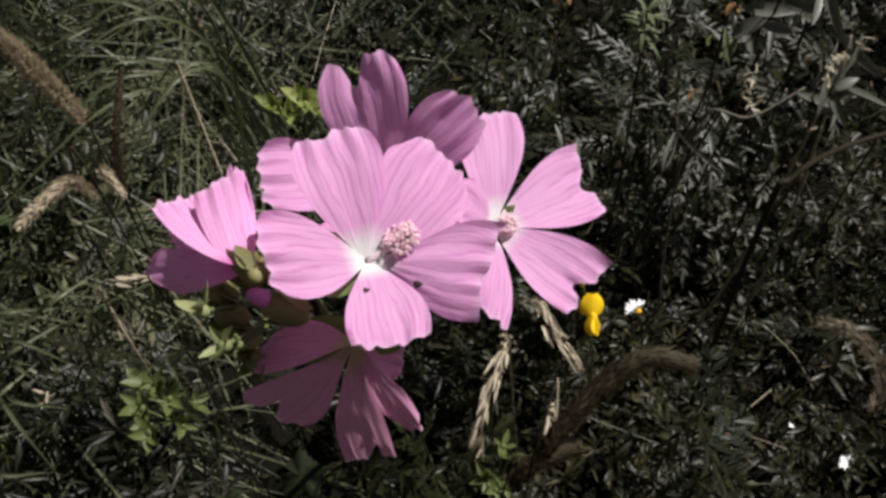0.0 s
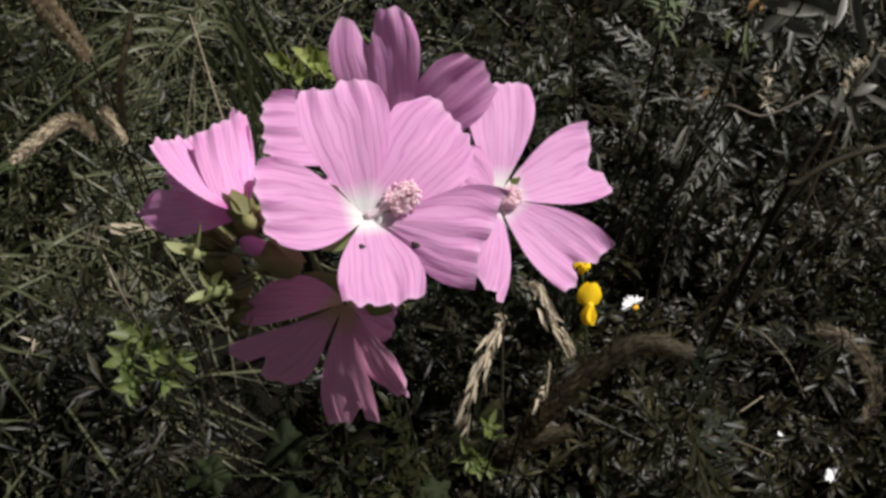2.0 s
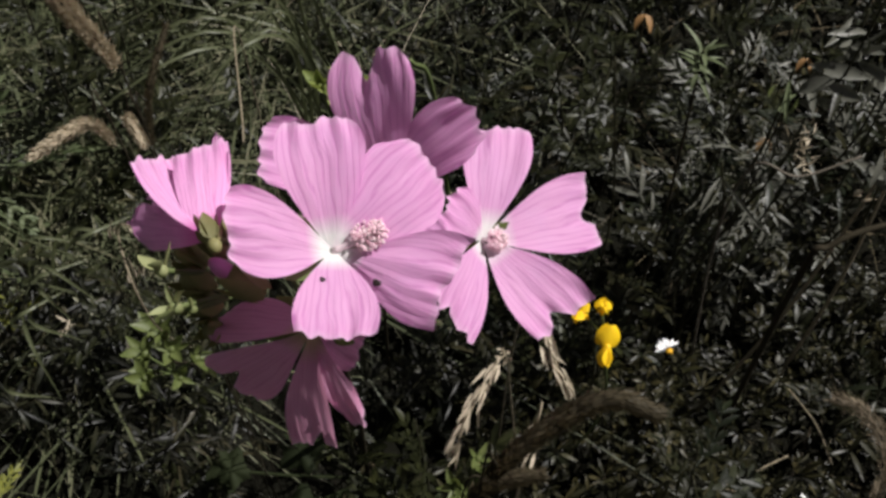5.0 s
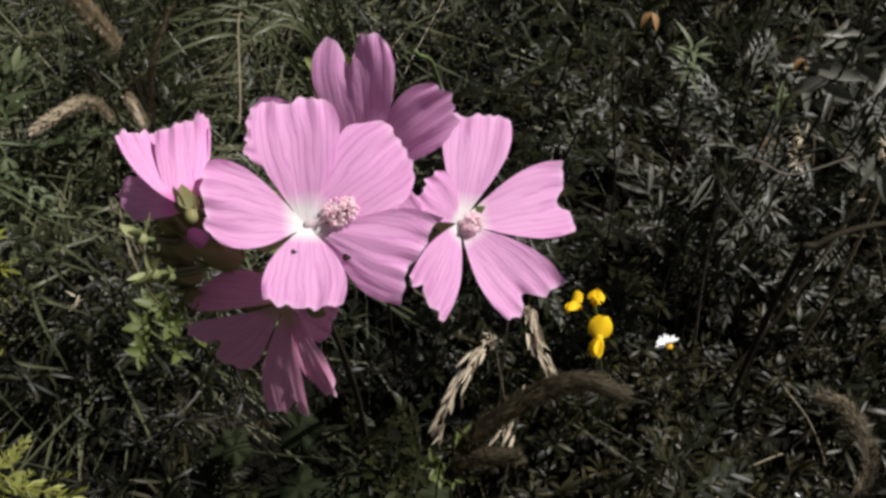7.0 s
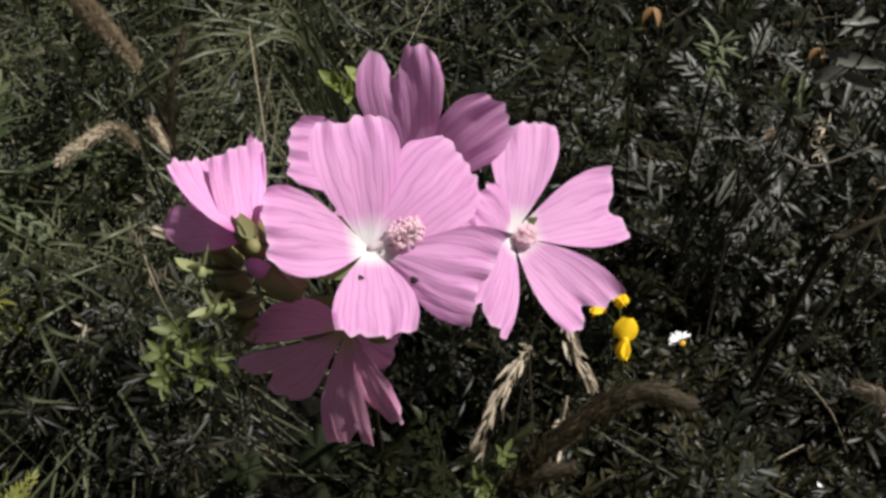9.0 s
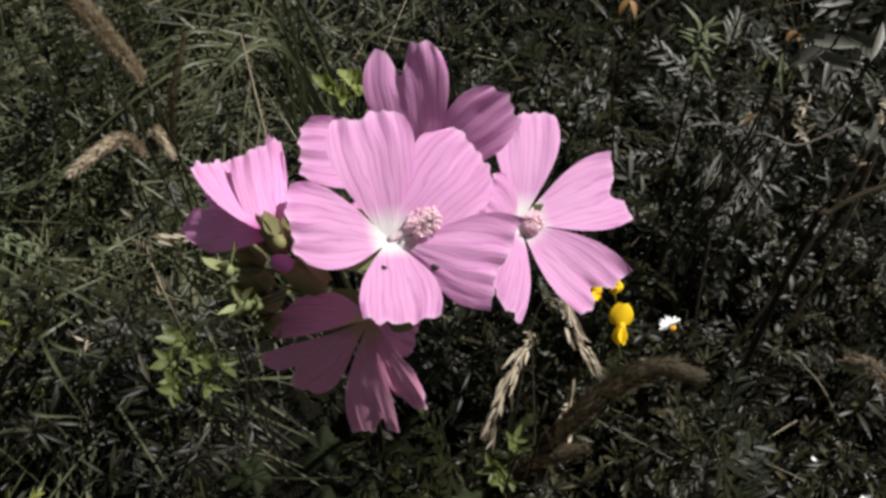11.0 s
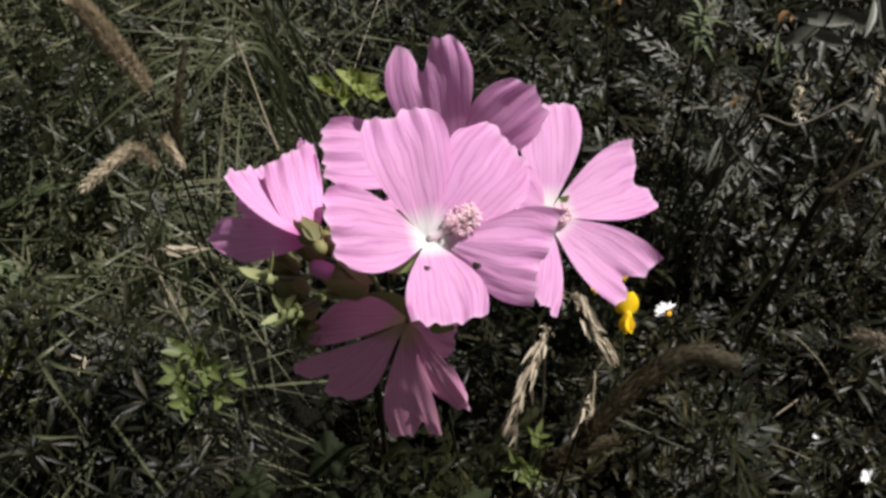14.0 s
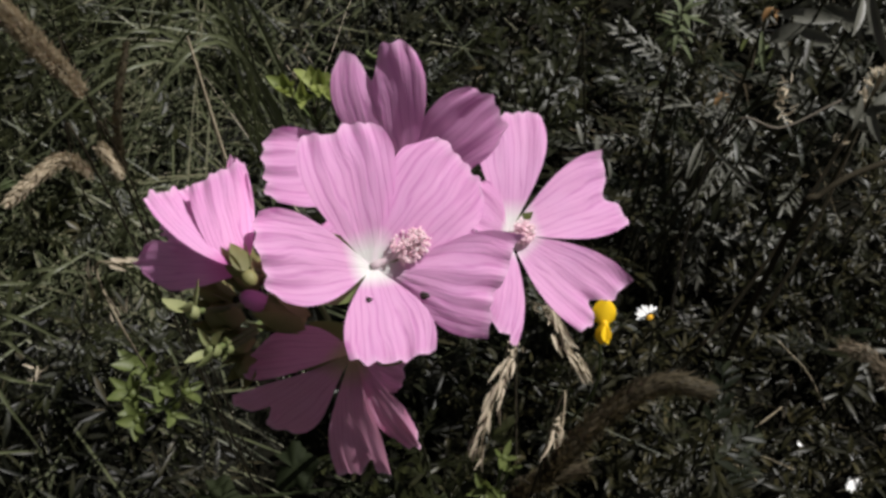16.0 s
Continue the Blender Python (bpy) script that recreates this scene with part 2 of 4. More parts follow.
PALE_PLUME = thin("pale_plume_hair", [(0.1, (0.30, 0.25, 0.17)), (0.9, (0.56, 0.48, 0.35))], (0.56, 0.46, 0.30), 0.4, 0.75, 500)
YELLOW = thin("yellow_petal", [(0.1, (0.86, 0.53, 0.01)), (0.9, (0.89, 0.62, 0.02))], (0.9, 0.6, 0.02), 0.3, 0.45, 700, False)
WHITE = thin("white_ray", [(0.1, (0.74, 0.75, 0.76)), (0.9, (0.82, 0.82, 0.80))], (0.8, 0.8, 0.8), 0.3, 0.5, 700, False)
DISC = solid("daisy_disc", (0.75, 0.42, 0.02), (0.55, 0.28, 0.02), 0.7, 1500, 0.8)
SPOT = solid("dark_spot", (0.012, 0.008, 0.008), (0.03, 0.018, 0.015), 0.5, 900)


# ---- mesh helpers ----
def mesh_ob(name, verts, faces, mat, parent=None, label="", uvs=None, smooth=True):
    me = bpy.data.meshes.new(name)
    me.from_pydata([tuple(v) for v in verts], [], faces)
    if uvs is not None:
        layer = me.uv_layers.new(name="UVMap")
        for loop in me.loops:
            layer.data[loop.index].uv = uvs[loop.vertex_index]
    me.materials.append(mat)
    if smooth:
        me.polygons.foreach_set("use_smooth", [True] * len(me.polygons))
    ob = new(name, me)
    if parent is not None:
        ob.parent = parent
    if label:
        ob["label"] = label
    return ob


def empty(name, where):
    ob = new(name)
    ob.empty_display_size = 0.01
    ob.matrix_basis = Matrix.Translation(where)
    return ob


def spline(points, n):
    """n + 1 points along a smooth curve through the given ones."""
    p = [Vector(q) for q in points]
    p = [p[0] * 2 - p[1]] + p + [p[-1] * 2 - p[-2]]
    out = []
    spans = len(p) - 3
    for i in range(n + 1):
        x = min(i / n * spans, spans - 1e-6)
        k = int(x)
        t = x - k
        a, b, c, d = p[k:k + 4]
        out.append(0.5 * (2 * b + (c - a) * t + (2 * a - 5 * b + 4 * c - d) * t * t + (3 * b - a - 3 * c + d) * t ** 3))
    return out


def tube(V, F, pts, r0, r1, sides=6):
    """Adds a closed tapering tube along pts."""
    pts = [Vector(p) for p in pts]
    first = len(V)
    side = None
    for i, p in enumerate(pts):
        d = (pts[min(i + 1, len(pts) - 1)] - pts[max(i - 1, 0)]).normalized()
        if side is None:
            side = d.orthogonal().normalized()
        side = (side - d * side.dot(d)).normalized()
        up = d.cross(side)
        r = r0 + (r1 - r0) * i / (len(pts) - 1)
        for k in range(sides):
            a = 2 * math.pi * k / sides
            V.append(p + (side * math.cos(a) + up * math.sin(a)) * r)
    for i in range(len(pts) - 1):
        for k in range(sides):
            a, b = first + i * sides + k, first + i * sides + (k + 1) % sides
            F.append((a, b, b + sides, a + sides))
    F.append(tuple(first + k for k in reversed(range(sides))))
    F.append(tuple(first + (len(pts) - 1) * sides + k for k in range(sides)))


def blob(V, F, c, ax, length, r, sides=6, rings=4):
    """Adds a small spindle or bead along ax."""
    ax = Vector(ax).normalized()
    s = ax.orthogonal().normalized()
    t = ax.cross(s)
    first = len(V)
    for i in range(rings + 1):
        a = math.pi * (0.06 + 0.88 * i / rings)
        for k in range(sides):
            b = 2 * math.pi * k / sides
            V.append(Vector(c) + ax * (-math.cos(a) * length / 2) + (s * math.cos(b) + t * math.sin(b)) * (math.sin(a) * r))
    for i in range(rings):
        for k in range(sides):
            a, b = first + i * sides + k, first + i * sides + (k + 1) % sides
            F.append((a, b, b + sides, a + sides))
    F.append(tuple(first + k for k in reversed(range(sides))))
    F.append(tuple(first + rings * sides + k for k in range(sides)))


def lance(V, F, base, way, up, length, width, droop=0.3, n=4, widest=0.45, fold=0.25):
    """Adds a lance-shaped leaf with a folded midrib, drooping towards its tip."""
    way, up = Vector(way).normalized(), Vector(up)
    side = way.cross(up)
    if side.length < 1e-5:
        side = way.orthogonal()
    side.normalize()
    up = side.cross(way)
    first = len(V)
    base = Vector(base)
    for i in range(n + 1):
        u = i / n
        w = width / 2 * (max(0.0, math.sin(math.pi * u ** (math.log(0.5) / math.log(widest)))) ** 0.8 if 0 < u < 1 else 0.06)
        c = base + way * (length * u) - up * (droop * length * u * u)
        V.extend((c + side * w + up * (fold * w), c, c - side * w + up * (fold * w)))
    for i in range(n):
        a = first + 3 * i
        F.append((a, a + 3, a + 4, a + 1))
        F.append((a + 1, a + 4, a + 5, a + 2))


# ---- ground ----
def make_ground():
    V, F, n = [], [], 90
    rnd = [(i / n * 2 - 1) for i in range(n + 1)]
    xs = [math.copysign(abs(t) ** 5 * 400 + abs(t) * 0.9, t) for t in rnd]
    for y in xs:
        for x in xs:
            z = 0.010 * noise.noise(Vector((x * 9, y * 9, 0))) + 0.006 * noise.noise(Vector((x * 31, y * 31, 3)))
            V.append((x, y + 0.3, z - 0.012))
    w = n + 1
    for j in range(n):
        for i in range(n):
            F.append((j * w + i, j * w + i + 1, (j + 1) * w + i + 1, (j + 1) * w + i))
    m, nt, out = nodes_of("shaded_soil")
    a, b = noise_of(nt, 60, 6), noise_of(nt, 600, 4)
    p = node(nt, "ShaderNodeBsdfPrincipled", Roughness=1.0, Specular_IOR_Level=0.05)
    # Darker than bare soil: the shade between the plants is in these colours.
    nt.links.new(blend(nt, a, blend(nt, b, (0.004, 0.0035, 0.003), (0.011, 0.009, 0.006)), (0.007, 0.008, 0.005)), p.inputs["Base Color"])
    bp = node(nt, "ShaderNodeBump", Strength=0.8, Distance=0.004)
    nt.links.new(b, bp.inputs["Height"])
    nt.links.new(bp.outputs[0], p.inputs["Normal"])
    nt.links.new(p.outputs[0], out.inputs[0])
    tagged(mesh_ob("ground", V, F, m), "crumbly soil, shade between the meadow plants put into its colour", "ground", kind="structure")


make_ground()


# ---- mallow ----
def basis(facing):
    z = Vector(facing).normalized()
    x = Vector((1, 0, 0)) - z * z.x
    x.normalize()
    return x, z.cross(x), z


def petal_mesh(parent, facing, az, el, length, width, twist, skew, notch, shift, blunt, pleat, fold, rng, arch=0.05, cup=0.10, ruffle=1.0, bulge=1.2, mat=None):
    """One wedge-shaped petal with a notched, slightly ragged tip. Millimetres and degrees, in the flower's own frame."""
    X, Y, Z = basis(facing)
    az, el, twist, skew = (radians(a) for a in (az, el, twist, skew))
    out = X * math.cos(az) + Y * math.sin(az)
    T = Y * math.cos(az) - X * math.sin(az)
    ax = out * math.cos(el) + Z * math.sin(el)
    U = ax.cross(T)
    across = (T * math.cos(twist) + U * math.sin(twist)) * math.cos(skew) + ax * math.sin(skew)
    nrm = ax.cross(across).normalized()
    L, W = length * 0.001, width * 0.001 / 2
    nu, nv = 26, 24
    s1, s2 = rng.uniform(0, 9), rng.uniform(0, 9)
    V, F, uv = [], [], []
    for i in range(nu + 1):
        u = i / nu
        g = 0.11 + 0.99 * math.sin(math.pi / 2 * min(1.0, 1.18 * u)) ** bulge
        g *= 1.0 - (0.02 + 0.9 * max(0.0, blunt)) * max(0.0, (u - 0.80) / 0.20) ** 2
        for j in range(nv + 1):
            v = j / nv * 2 - 1
            tip = 1.05 - blunt * abs(v) ** 3.5 - notch * math.exp(-((v - shift) / 0.24) ** 2)
            tip += 0.015 * math.sin(7 * v + s1) * u + 0.006 * math.sin(19 * v + s2) + 0.018 * noise.noise(Vector((v * 6, s1, 0))) + 0.008 * noise.noise(Vector((v * 17, s2, 4)))
            along = L * (0.025 + 0.975 * u * (1 + (tip - 1) * u ** 1.5))
            h = arch * L * 4 * u * (1 - u) - 0.05 * L * u ** 4 + cup * W * v * v * g
            h += ruffle * (0.00012 * u * noise.noise(Vector((v * 14 + s2, u * 0.8, s2))) + 0.00022 * u * noise.noise(Vector((v * 6 + s1, u * 6, s2))) + 0.0016 * u * u * noise.noise(Vector((v * 1.8 + s1, u * 1.7, s2))) + 0.00014 * u * noise.noise(Vector((v * 9 + s2, u * 1.5, s1))))
            h += ruffle * 0.0007 * u ** 5 * math.sin(13 * v + s1) + pleat * 0.00016 * u * math.sin(6.5 * v + s2)
            h -= fold * W * max(0.0, -v - 0.25) ** 1.4 * u - 0.5 * fold * 0.001 * math.sin(18 * v) * max(0.0, -v) * u
            V.append(ax * along + across * (v * W * g) + nrm * h)
            uv.append((u, v * 0.5 * (0.35 + 0.65 * g) + 0.5))
    w = nv + 1
    for i in range(nu):
        for j in range(nv):
            F.append((i * w + j, (i + 1) * w + j, (i + 1) * w + j + 1, i * w + j + 1))
    return mesh_ob("petal", V, F, mat or PETAL, parent, uvs=uv)


def sepal_mesh(parent, facing, az, el, length, width, mat):
    X, Y, Z = basis(facing)
    out = X * math.cos(radians(az)) + Y * math.sin(radians(az))
    way = out * math.cos(radians(el)) + Z * math.sin(radians(el))
    V, F = [], []
    lance(V, F, out * 0.0012 - Z * 0.002, way, Z, length * 0.001, width * 0.001, -0.12, 6, 0.35, -0.2)
    return mesh_ob("sepal", V, F, mat, parent)


def stamens(parent, axis, length, rng):
    """A slim column along axis, with a dense soft tuft of anthers on its outer half."""
    Z = Vector(axis).normalized()
    X = Z.orthogonal().normalized()
    Y = Z.cross(X)
    V, F = [], []
    n = 8
    tube(V, F, [Z * (length * i / n) for i in range(n + 1)], 0.0009, 0.00060, 10)
    mesh_ob("staminal_column", V, F, COLUMN, parent, "pale pink staminal column")
    V, F = [], []
    for _ in range(270):
        h = length * rng.uniform(0.46, 1.06)
        a = rng.uniform(0, 2 * math.pi)
        spread = rng.uniform(0.0010, 0.0036) * (1.05 - 0.9 * abs(h / length - 0.7))
        d = X * math.cos(a) + Y * math.sin(a)
        tip = Z * (h + rng.uniform(0, 0.0008)) + d * spread
        tube(V, F, [Z * (h - 0.0006), tip], 0.00010, 0.00008, 3)
        blob(V, F, tip, d + Z * rng.uniform(-1, 1), 0.00105, 0.00040, 5, 3)
    mesh_ob("anther_tuft", V, F, ANTHER, parent, "tuft of whitish pink anthers")["kind"] = "stuff"


def flower(plant, where, facing, petals, seed, column=0.0110, bulge=1.2, sepal=12.5, hug=(5, 22), green=None, axis=None, arch=0.05, cup=0.10, ruffle=1.0, petal=None, label="pink five-petalled mallow flower"):
    """A part of the plant: calyx cup with petals, sepals and stamens under it."""
    rng = random.Random(seed)
    X, Y, Z = basis(facing)
    V, F = [], []
    blob(V, F, -Z * 0.0030, Z, 0.0040, 0.0017, 10, 6)
    base = mesh_ob("flower", V, F, green or CALYX, plant, label)
    base.location = Vector(where) - plant.location
    for p in petals:
        petal_mesh(base, facing, *p[:11], rng, arch=arch, cup=cup, ruffle=ruffle, bulge=p[11] if len(p) > 11 else bulge, mat=petal)
    for k in range(5):
        az = petals[0][0] + 36 + 72 * k + rng.uniform(-8, 8)
        sepal_mesh(base, facing, az, rng.uniform(*hug), sepal * rng.uniform(0.9, 1.1), sepal * rng.uniform(0.48, 0.6), green or CALYX)
    if column:
        stamens(base, axis or facing, column, rng)
    return base


PLANT = Vector((-0.050, 0.215, 0.0))
mallow = empty("mallow_plant", PLANT)
tagged(mallow, "flowering musk mallow with five open pink blossoms", "wildflower")
main_flower = flower(mallow, (-0.0179, 0.1251, 0.4676), (0.430, -0.312, 0.847), [
    (112, 6, 30.5, 19.8, -12, 0, 0.06, 0.10, 0.10, 1.0, 0.00),
    (57, 15, 30.8, 21.7, -15, 5, 0.05, -0.30, 0.16, 1.0, 0.00, 1.30),
    (-5, 22, 27.5, 22.4, 7, 9, 0.03, -0.30, -0.06, 3.0, 1.00, 2.00),
    (-86, 33, 23.0, 18.7, 5, -5, 0.03, 0.25, 0.06, 1.2, 0.18),
    (-178, 10, 25.6, 19.5, 8, -16, 0.03, 0.20, 0.10, 1.0, 0.00),
], 3, bulge=1.16, column=0.0128, axis=(0.83, 0.418, 0.357))
right_flower = flower(mallow, (0.0142, 0.1598, 0.4258), (0.300, -0.388, 0.872), [
    (90, -7, 33.3, 19.5, 0, -6, 0.07, 0.35, 0.02, 0.8, 0.00),
    (27, -3, 34.5, 21.5, -12, 8, 0.14, 0.00, 0.03, 1.0, 0.00),
    (-35, 18, 31.4, 19.6, -2, 8, 0.15, -0.10, 0.02, 1.0, 0.00),
    (-106, 29, 27.7, 14.9, -13, 17, 0.10, -0.25, 0.00, 0.8, 0.00),
    (151, 31, 17.1, 13.8, 20, -0, 0.03, 0.00, 0.12, 2.0, 0.00),
], 5, column=0.0062, sepal=9.0, axis=(0.80, -0.16, 0.48))
back_flower = flower(mallow, (-0.0151, 0.1680, 0.4330), (0.000, -0.317, 0.949), [
    (-180, 26, 36.2, 19.7, 11, -6, 0.03, 0.00, 0.10, 2.0, 0.00),
    (107, 48, 40.5, 22.0, -11, -4, 0.27, 0.14, 0.12, 2.2, 0.00),
    (34, 47, 37.5, 18.1, -2, -4, 0.02, 0.00, 0.14, 1.5, 0.00),
    (-45, 22, 25.6, 12.2, 9, 0, 0.05, 0.00, 0.10, 1.0, 0.00),
    (-125, 18, 27.3, 16.1, 3, -18, 0.05, 0.00, 0.10, 1.0, 0.00),
], 8, ruffle=1.35)
left_flower = flower(mallow, (-0.0437, 0.1174, 0.4789), (-0.585, 0.811, -0.023), [
    (-44, 71, 20.7, 12.7, -38, 16, 0.02, -0.20, 0.02, 0.4, 0.00),
    (-147, 72, 22.7, 11.0, 85, -12, 0.03, 0.00, 0.02, 0.4, 0.00),
    (123, 43, 43.6, 11.5, -86, -24, 0.00, 0.00, 0.30, 0.4, 0.00),
    (-15, 63, 23.1, 8.8, -70, -57, 0.00, 0.00, 0.12, 0.4, 0.00),
    (136, 59, 22.8, 8.4, 46, 14, 0.03, 0.00, 0.08, 0.4, 0.00),
], 13, column=0, hug=(66, 80), sepal=7.4, ruffle=0.7, bulge=0.6, green=OLIVE, petal=SHADED_FOLD)
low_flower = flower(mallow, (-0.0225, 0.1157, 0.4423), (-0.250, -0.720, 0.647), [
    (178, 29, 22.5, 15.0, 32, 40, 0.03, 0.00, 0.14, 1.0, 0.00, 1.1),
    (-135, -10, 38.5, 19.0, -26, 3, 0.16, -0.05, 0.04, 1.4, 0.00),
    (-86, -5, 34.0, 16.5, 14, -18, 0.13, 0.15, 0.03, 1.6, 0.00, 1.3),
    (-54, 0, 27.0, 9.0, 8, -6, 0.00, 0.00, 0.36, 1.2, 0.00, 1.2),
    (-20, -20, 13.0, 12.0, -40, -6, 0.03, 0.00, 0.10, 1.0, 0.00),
], 21, column=0, petal=SHADED_PETAL, bulge=1.6, ruffle=0.9, label="lower mallow flower, shade put into its brownish pink petals")



def stalk(parent, points, r0, r1, mat=STEM, name="stem", sides=7, n=20):
    V, F = [], []
    off = parent.location if parent is not None else Vector()
    tube(V, F, [p - off for p in spline(points, n)], r0, r1, sides)
    return mesh_ob(name, V, F, mat, parent)


def blemish(fl, where, facing, size):
    """A small dark, slightly domed spot lying on a petal."""
    X, Y, Z = basis(facing)
    V, F = [], []
    for ring in range(3):
        for k in range(10):
            a = 2 * math.pi * k / 10
            r = size * (1.0, 0.7, 0.25)[ring] * (1 + 0.15 * math.sin(3 * a + 1))
            V.append(X * math.cos(a) * r * 1.25 + Y * math.sin(a) * r + Z * (0.0, 0.00016, 0.00022)[ring])
    for ring in range(2):
        for k in range(10):
            F.append((ring * 10 + k, ring * 10 + (k + 1) % 10, ring * 10 + 10 + (k + 1) % 10, ring * 10 + 10 + k))
    F.append(tuple(range(20, 30)))
    ob = mesh_ob("blemish", V, F, SPOT, fl, "small dark oval spot")
    ob.location = Vector(where) - mallow.location - fl.location


blemish(main_flower, (-0.01753, 0.11550, 0.47133), (0.17, 0.24, 0.955), 0.0006)
blemish(main_flower, (-0.00600, 0.11990, 0.46572), (0.0, -0.59, 0.81), 0.0009)

FORK = Vector((-0.038, 0.142, 0.428))
# Main stem near black, standing in for the shade it runs through.
stalk(mallow, [PLANT + Vector((0, 0, -0.01)), (-0.048, 0.205, 0.15), (-0.044, 0.175, 0.32), FORK], 0.0018, 0.0014, DARK_STEM)
for fl, bend in ((main_flower, 0.010), (right_flower, 0.016), (back_flower, 0.012), (left_flower, 0.002), (low_flower, 0.006)):
    end = mallow.location + fl.location
    mid = FORK.lerp(end, 0.55) - Vector((0, 0, bend))
    stalk(mallow, [FORK, mid, end], 0.0009, 0.0008, name="pedicel", sides=6, n=10)


def bud(plant, where, facing, size, tip=False, mat=CALYX):
    """A closed bud: rounded body with sepals drawn together over it, some with a pink tip."""
    X, Y, Z = basis(facing)
    V, F = [], []
    blob(V, F, (0, 0, 0), Z, size * 1.1, size * 0.42, 10, 7)
    ob = mesh_ob("bud", V, F, mat, plant, "green mallow bud")
    ob.location = Vector(where) - plant.location
    for k in range(5):
        a = 2 * math.pi * k / 5
        out = X * math.cos(a) + Y * math.sin(a)
        V, F = [], []
        lance(V, F, out * size * 0.28 - Z * size * 0.55, Z + out * 0.45, out, size * 1.25, size * 0.52, 0.22, 6, 0.35, -0.3)
        mesh_ob("sepal", V, F, mat, ob)
    if tip:
        V, F = [], []
        blob(V, F, Z * size * 0.62, Z, size * 0.8, size * 0.24, 8, 6)
        mesh_ob("petal_tip", V, F, PETAL, ob, "furled pink petal tip", uvs=[(0.6, 0.5)] * len(V))
    return ob



bud(mallow, (-0.0364, 0.1141, 0.4649), (-0.85, 0.15, 0.45), 0.0100, True, OLIVE)
bud(mallow, (-0.0462, 0.1231, 0.4664), (-0.6, 0.5, 0.6), 0.0095, mat=OLIVE)
bud(mallow, (-0.0425, 0.1243, 0.4647), (0.2, -0.3, 0.9), 0.0080, mat=OLIVE)
bud(mallow, (-0.0514, 0.1171, 0.4545), (-0.6, -0.2, 0.7), 0.0085, mat=OLIVE)
bud(mallow, (-0.0490, 0.1132, 0.4498), (-0.5, -0.5, 0.7), 0.0085, mat=OLIVE)
bud(mallow, (-0.0538, 0.1228, 0.4554), (-0.8, 0.2, 0.5), 0.0075, mat=OLIVE)
bud(mallow, (-0.0463, 0.1102, 0.4432), (-0.3, -0.7, 0.5), 0.0070, mat=OLIVE)
def calyx_star(plant, where, facing, size, mat, seed, count=5, spread=0.9, broad=0.47):
    """An open green calyx: a small cup with pointed, cupped sepals spread like a star."""
    rng = random.Random(seed)
    X, Y, Z = basis(facing)
    V, F = [], []
    blob(V, F, (0, 0, 0), Z, size * 0.55, size * 0.24, 9, 6)
    ob = mesh_ob("calyx", V, F, mat, plant, "pale green pointed calyx")
    ob.location = Vector(where) - plant.location
    turn = rng.uniform(0, 6)
    for k in range(count):
        a = turn + 2 * math.pi * k / count + rng.uniform(-0.25, 0.25)
        out = X * math.cos(a) + Y * math.sin(a)
        V, F = [], []
        L = size * rng.uniform(0.75, 1.15)
        lance(V, F, out * size * 0.12, out * spread + Z * rng.uniform(0.25, 0.8), Z, L, L * broad * rng.uniform(0.78, 1.22), rng.uniform(-0.5, 0.2), 6, 0.38, rng.uniform(0.4, 1.1))
        mesh_ob("sepal", V, F, mat, ob)
    return ob


for n, (place, facing, size, count) in enumerate((((-0.0540, 0.1095, 0.4725), (-0.5, 0.5, 0.7), 0.0066, 3), ((-0.0490, 0.1025, 0.4690), (-0.6, -0.2, 0.75), 0.0068, 4), ((-0.0475, 0.1060, 0.4620), (-0.5, -0.4, 0.7), 0.0050, 3))):
    calyx_star(mallow, place, facing, size, PALE_CALYX, 500 + n, count)
    stalk(mallow, [FORK, FORK.lerp(Vector(place), 0.6) - Vector((0, 0, 0.004)), place], 0.0008, 0.0007, name="pedicel", sides=6, n=10)


def basal_leaf(plant, where, facing, size, seed):
    """A rounded, shallowly five-lobed leaf with radial folds, on its own petiole."""
    rng = random.Random(seed)
    X, Y, Z = basis(facing)
    t = rng.uniform(0, 6)
    X, Y = X * math.cos(t) + Y * math.sin(t), Y * math.cos(t) - X * math.sin(t)
    V, F, n = [Vector((0, 0, 0))], [], 40
    for ring in (0.35, 0.7, 1.0):
        for k in range(n):
            a = math.pi * (0.07 + 1.86 * k / (n - 1))
            lobe = 1 - 0.30 * ring * abs(math.sin(2.5 * a)) ** 1.5 + 0.04 * ring * math.sin(21 * a)
            r = size * ring * lobe
            V.append(X * math.cos(a) * r + Y * math.sin(a) * r + Z * size * (0.10 * ring * math.cos(5 * a) - 0.22 * ring * ring + 0.08 * noise.noise(Vector((a, ring * 2, seed)))))
    for k in range(n - 1):
        F.append((0, 1 + k, 2 + k))
        for g in (0, n):
            F.append((1 + g + k, 1 + g + n + k, 2 + g + n + k, 2 + g + k))
    ob = mesh_ob("leaf", V, F, SHADED_MALLOW_LEAF, plant, "rounded lobed leaf, shade put into its dull dark green")
    ob.location = Vector(where) - plant.location
    mid = Vector((where[0] * 0.5 + PLANT.x * 0.5, where[1] * 0.5 + PLANT.y * 0.5, where[2] * 0.45))
    stalk(plant, [PLANT, mid, where], 0.0009, 0.0007, SHADED_MALLOW_LEAF, name="petiole", n=10, sides=5)


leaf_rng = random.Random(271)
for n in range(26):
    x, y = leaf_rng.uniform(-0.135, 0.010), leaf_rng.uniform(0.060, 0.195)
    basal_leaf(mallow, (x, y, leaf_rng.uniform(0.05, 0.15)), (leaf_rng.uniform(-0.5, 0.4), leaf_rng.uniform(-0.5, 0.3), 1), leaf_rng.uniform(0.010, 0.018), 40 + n)


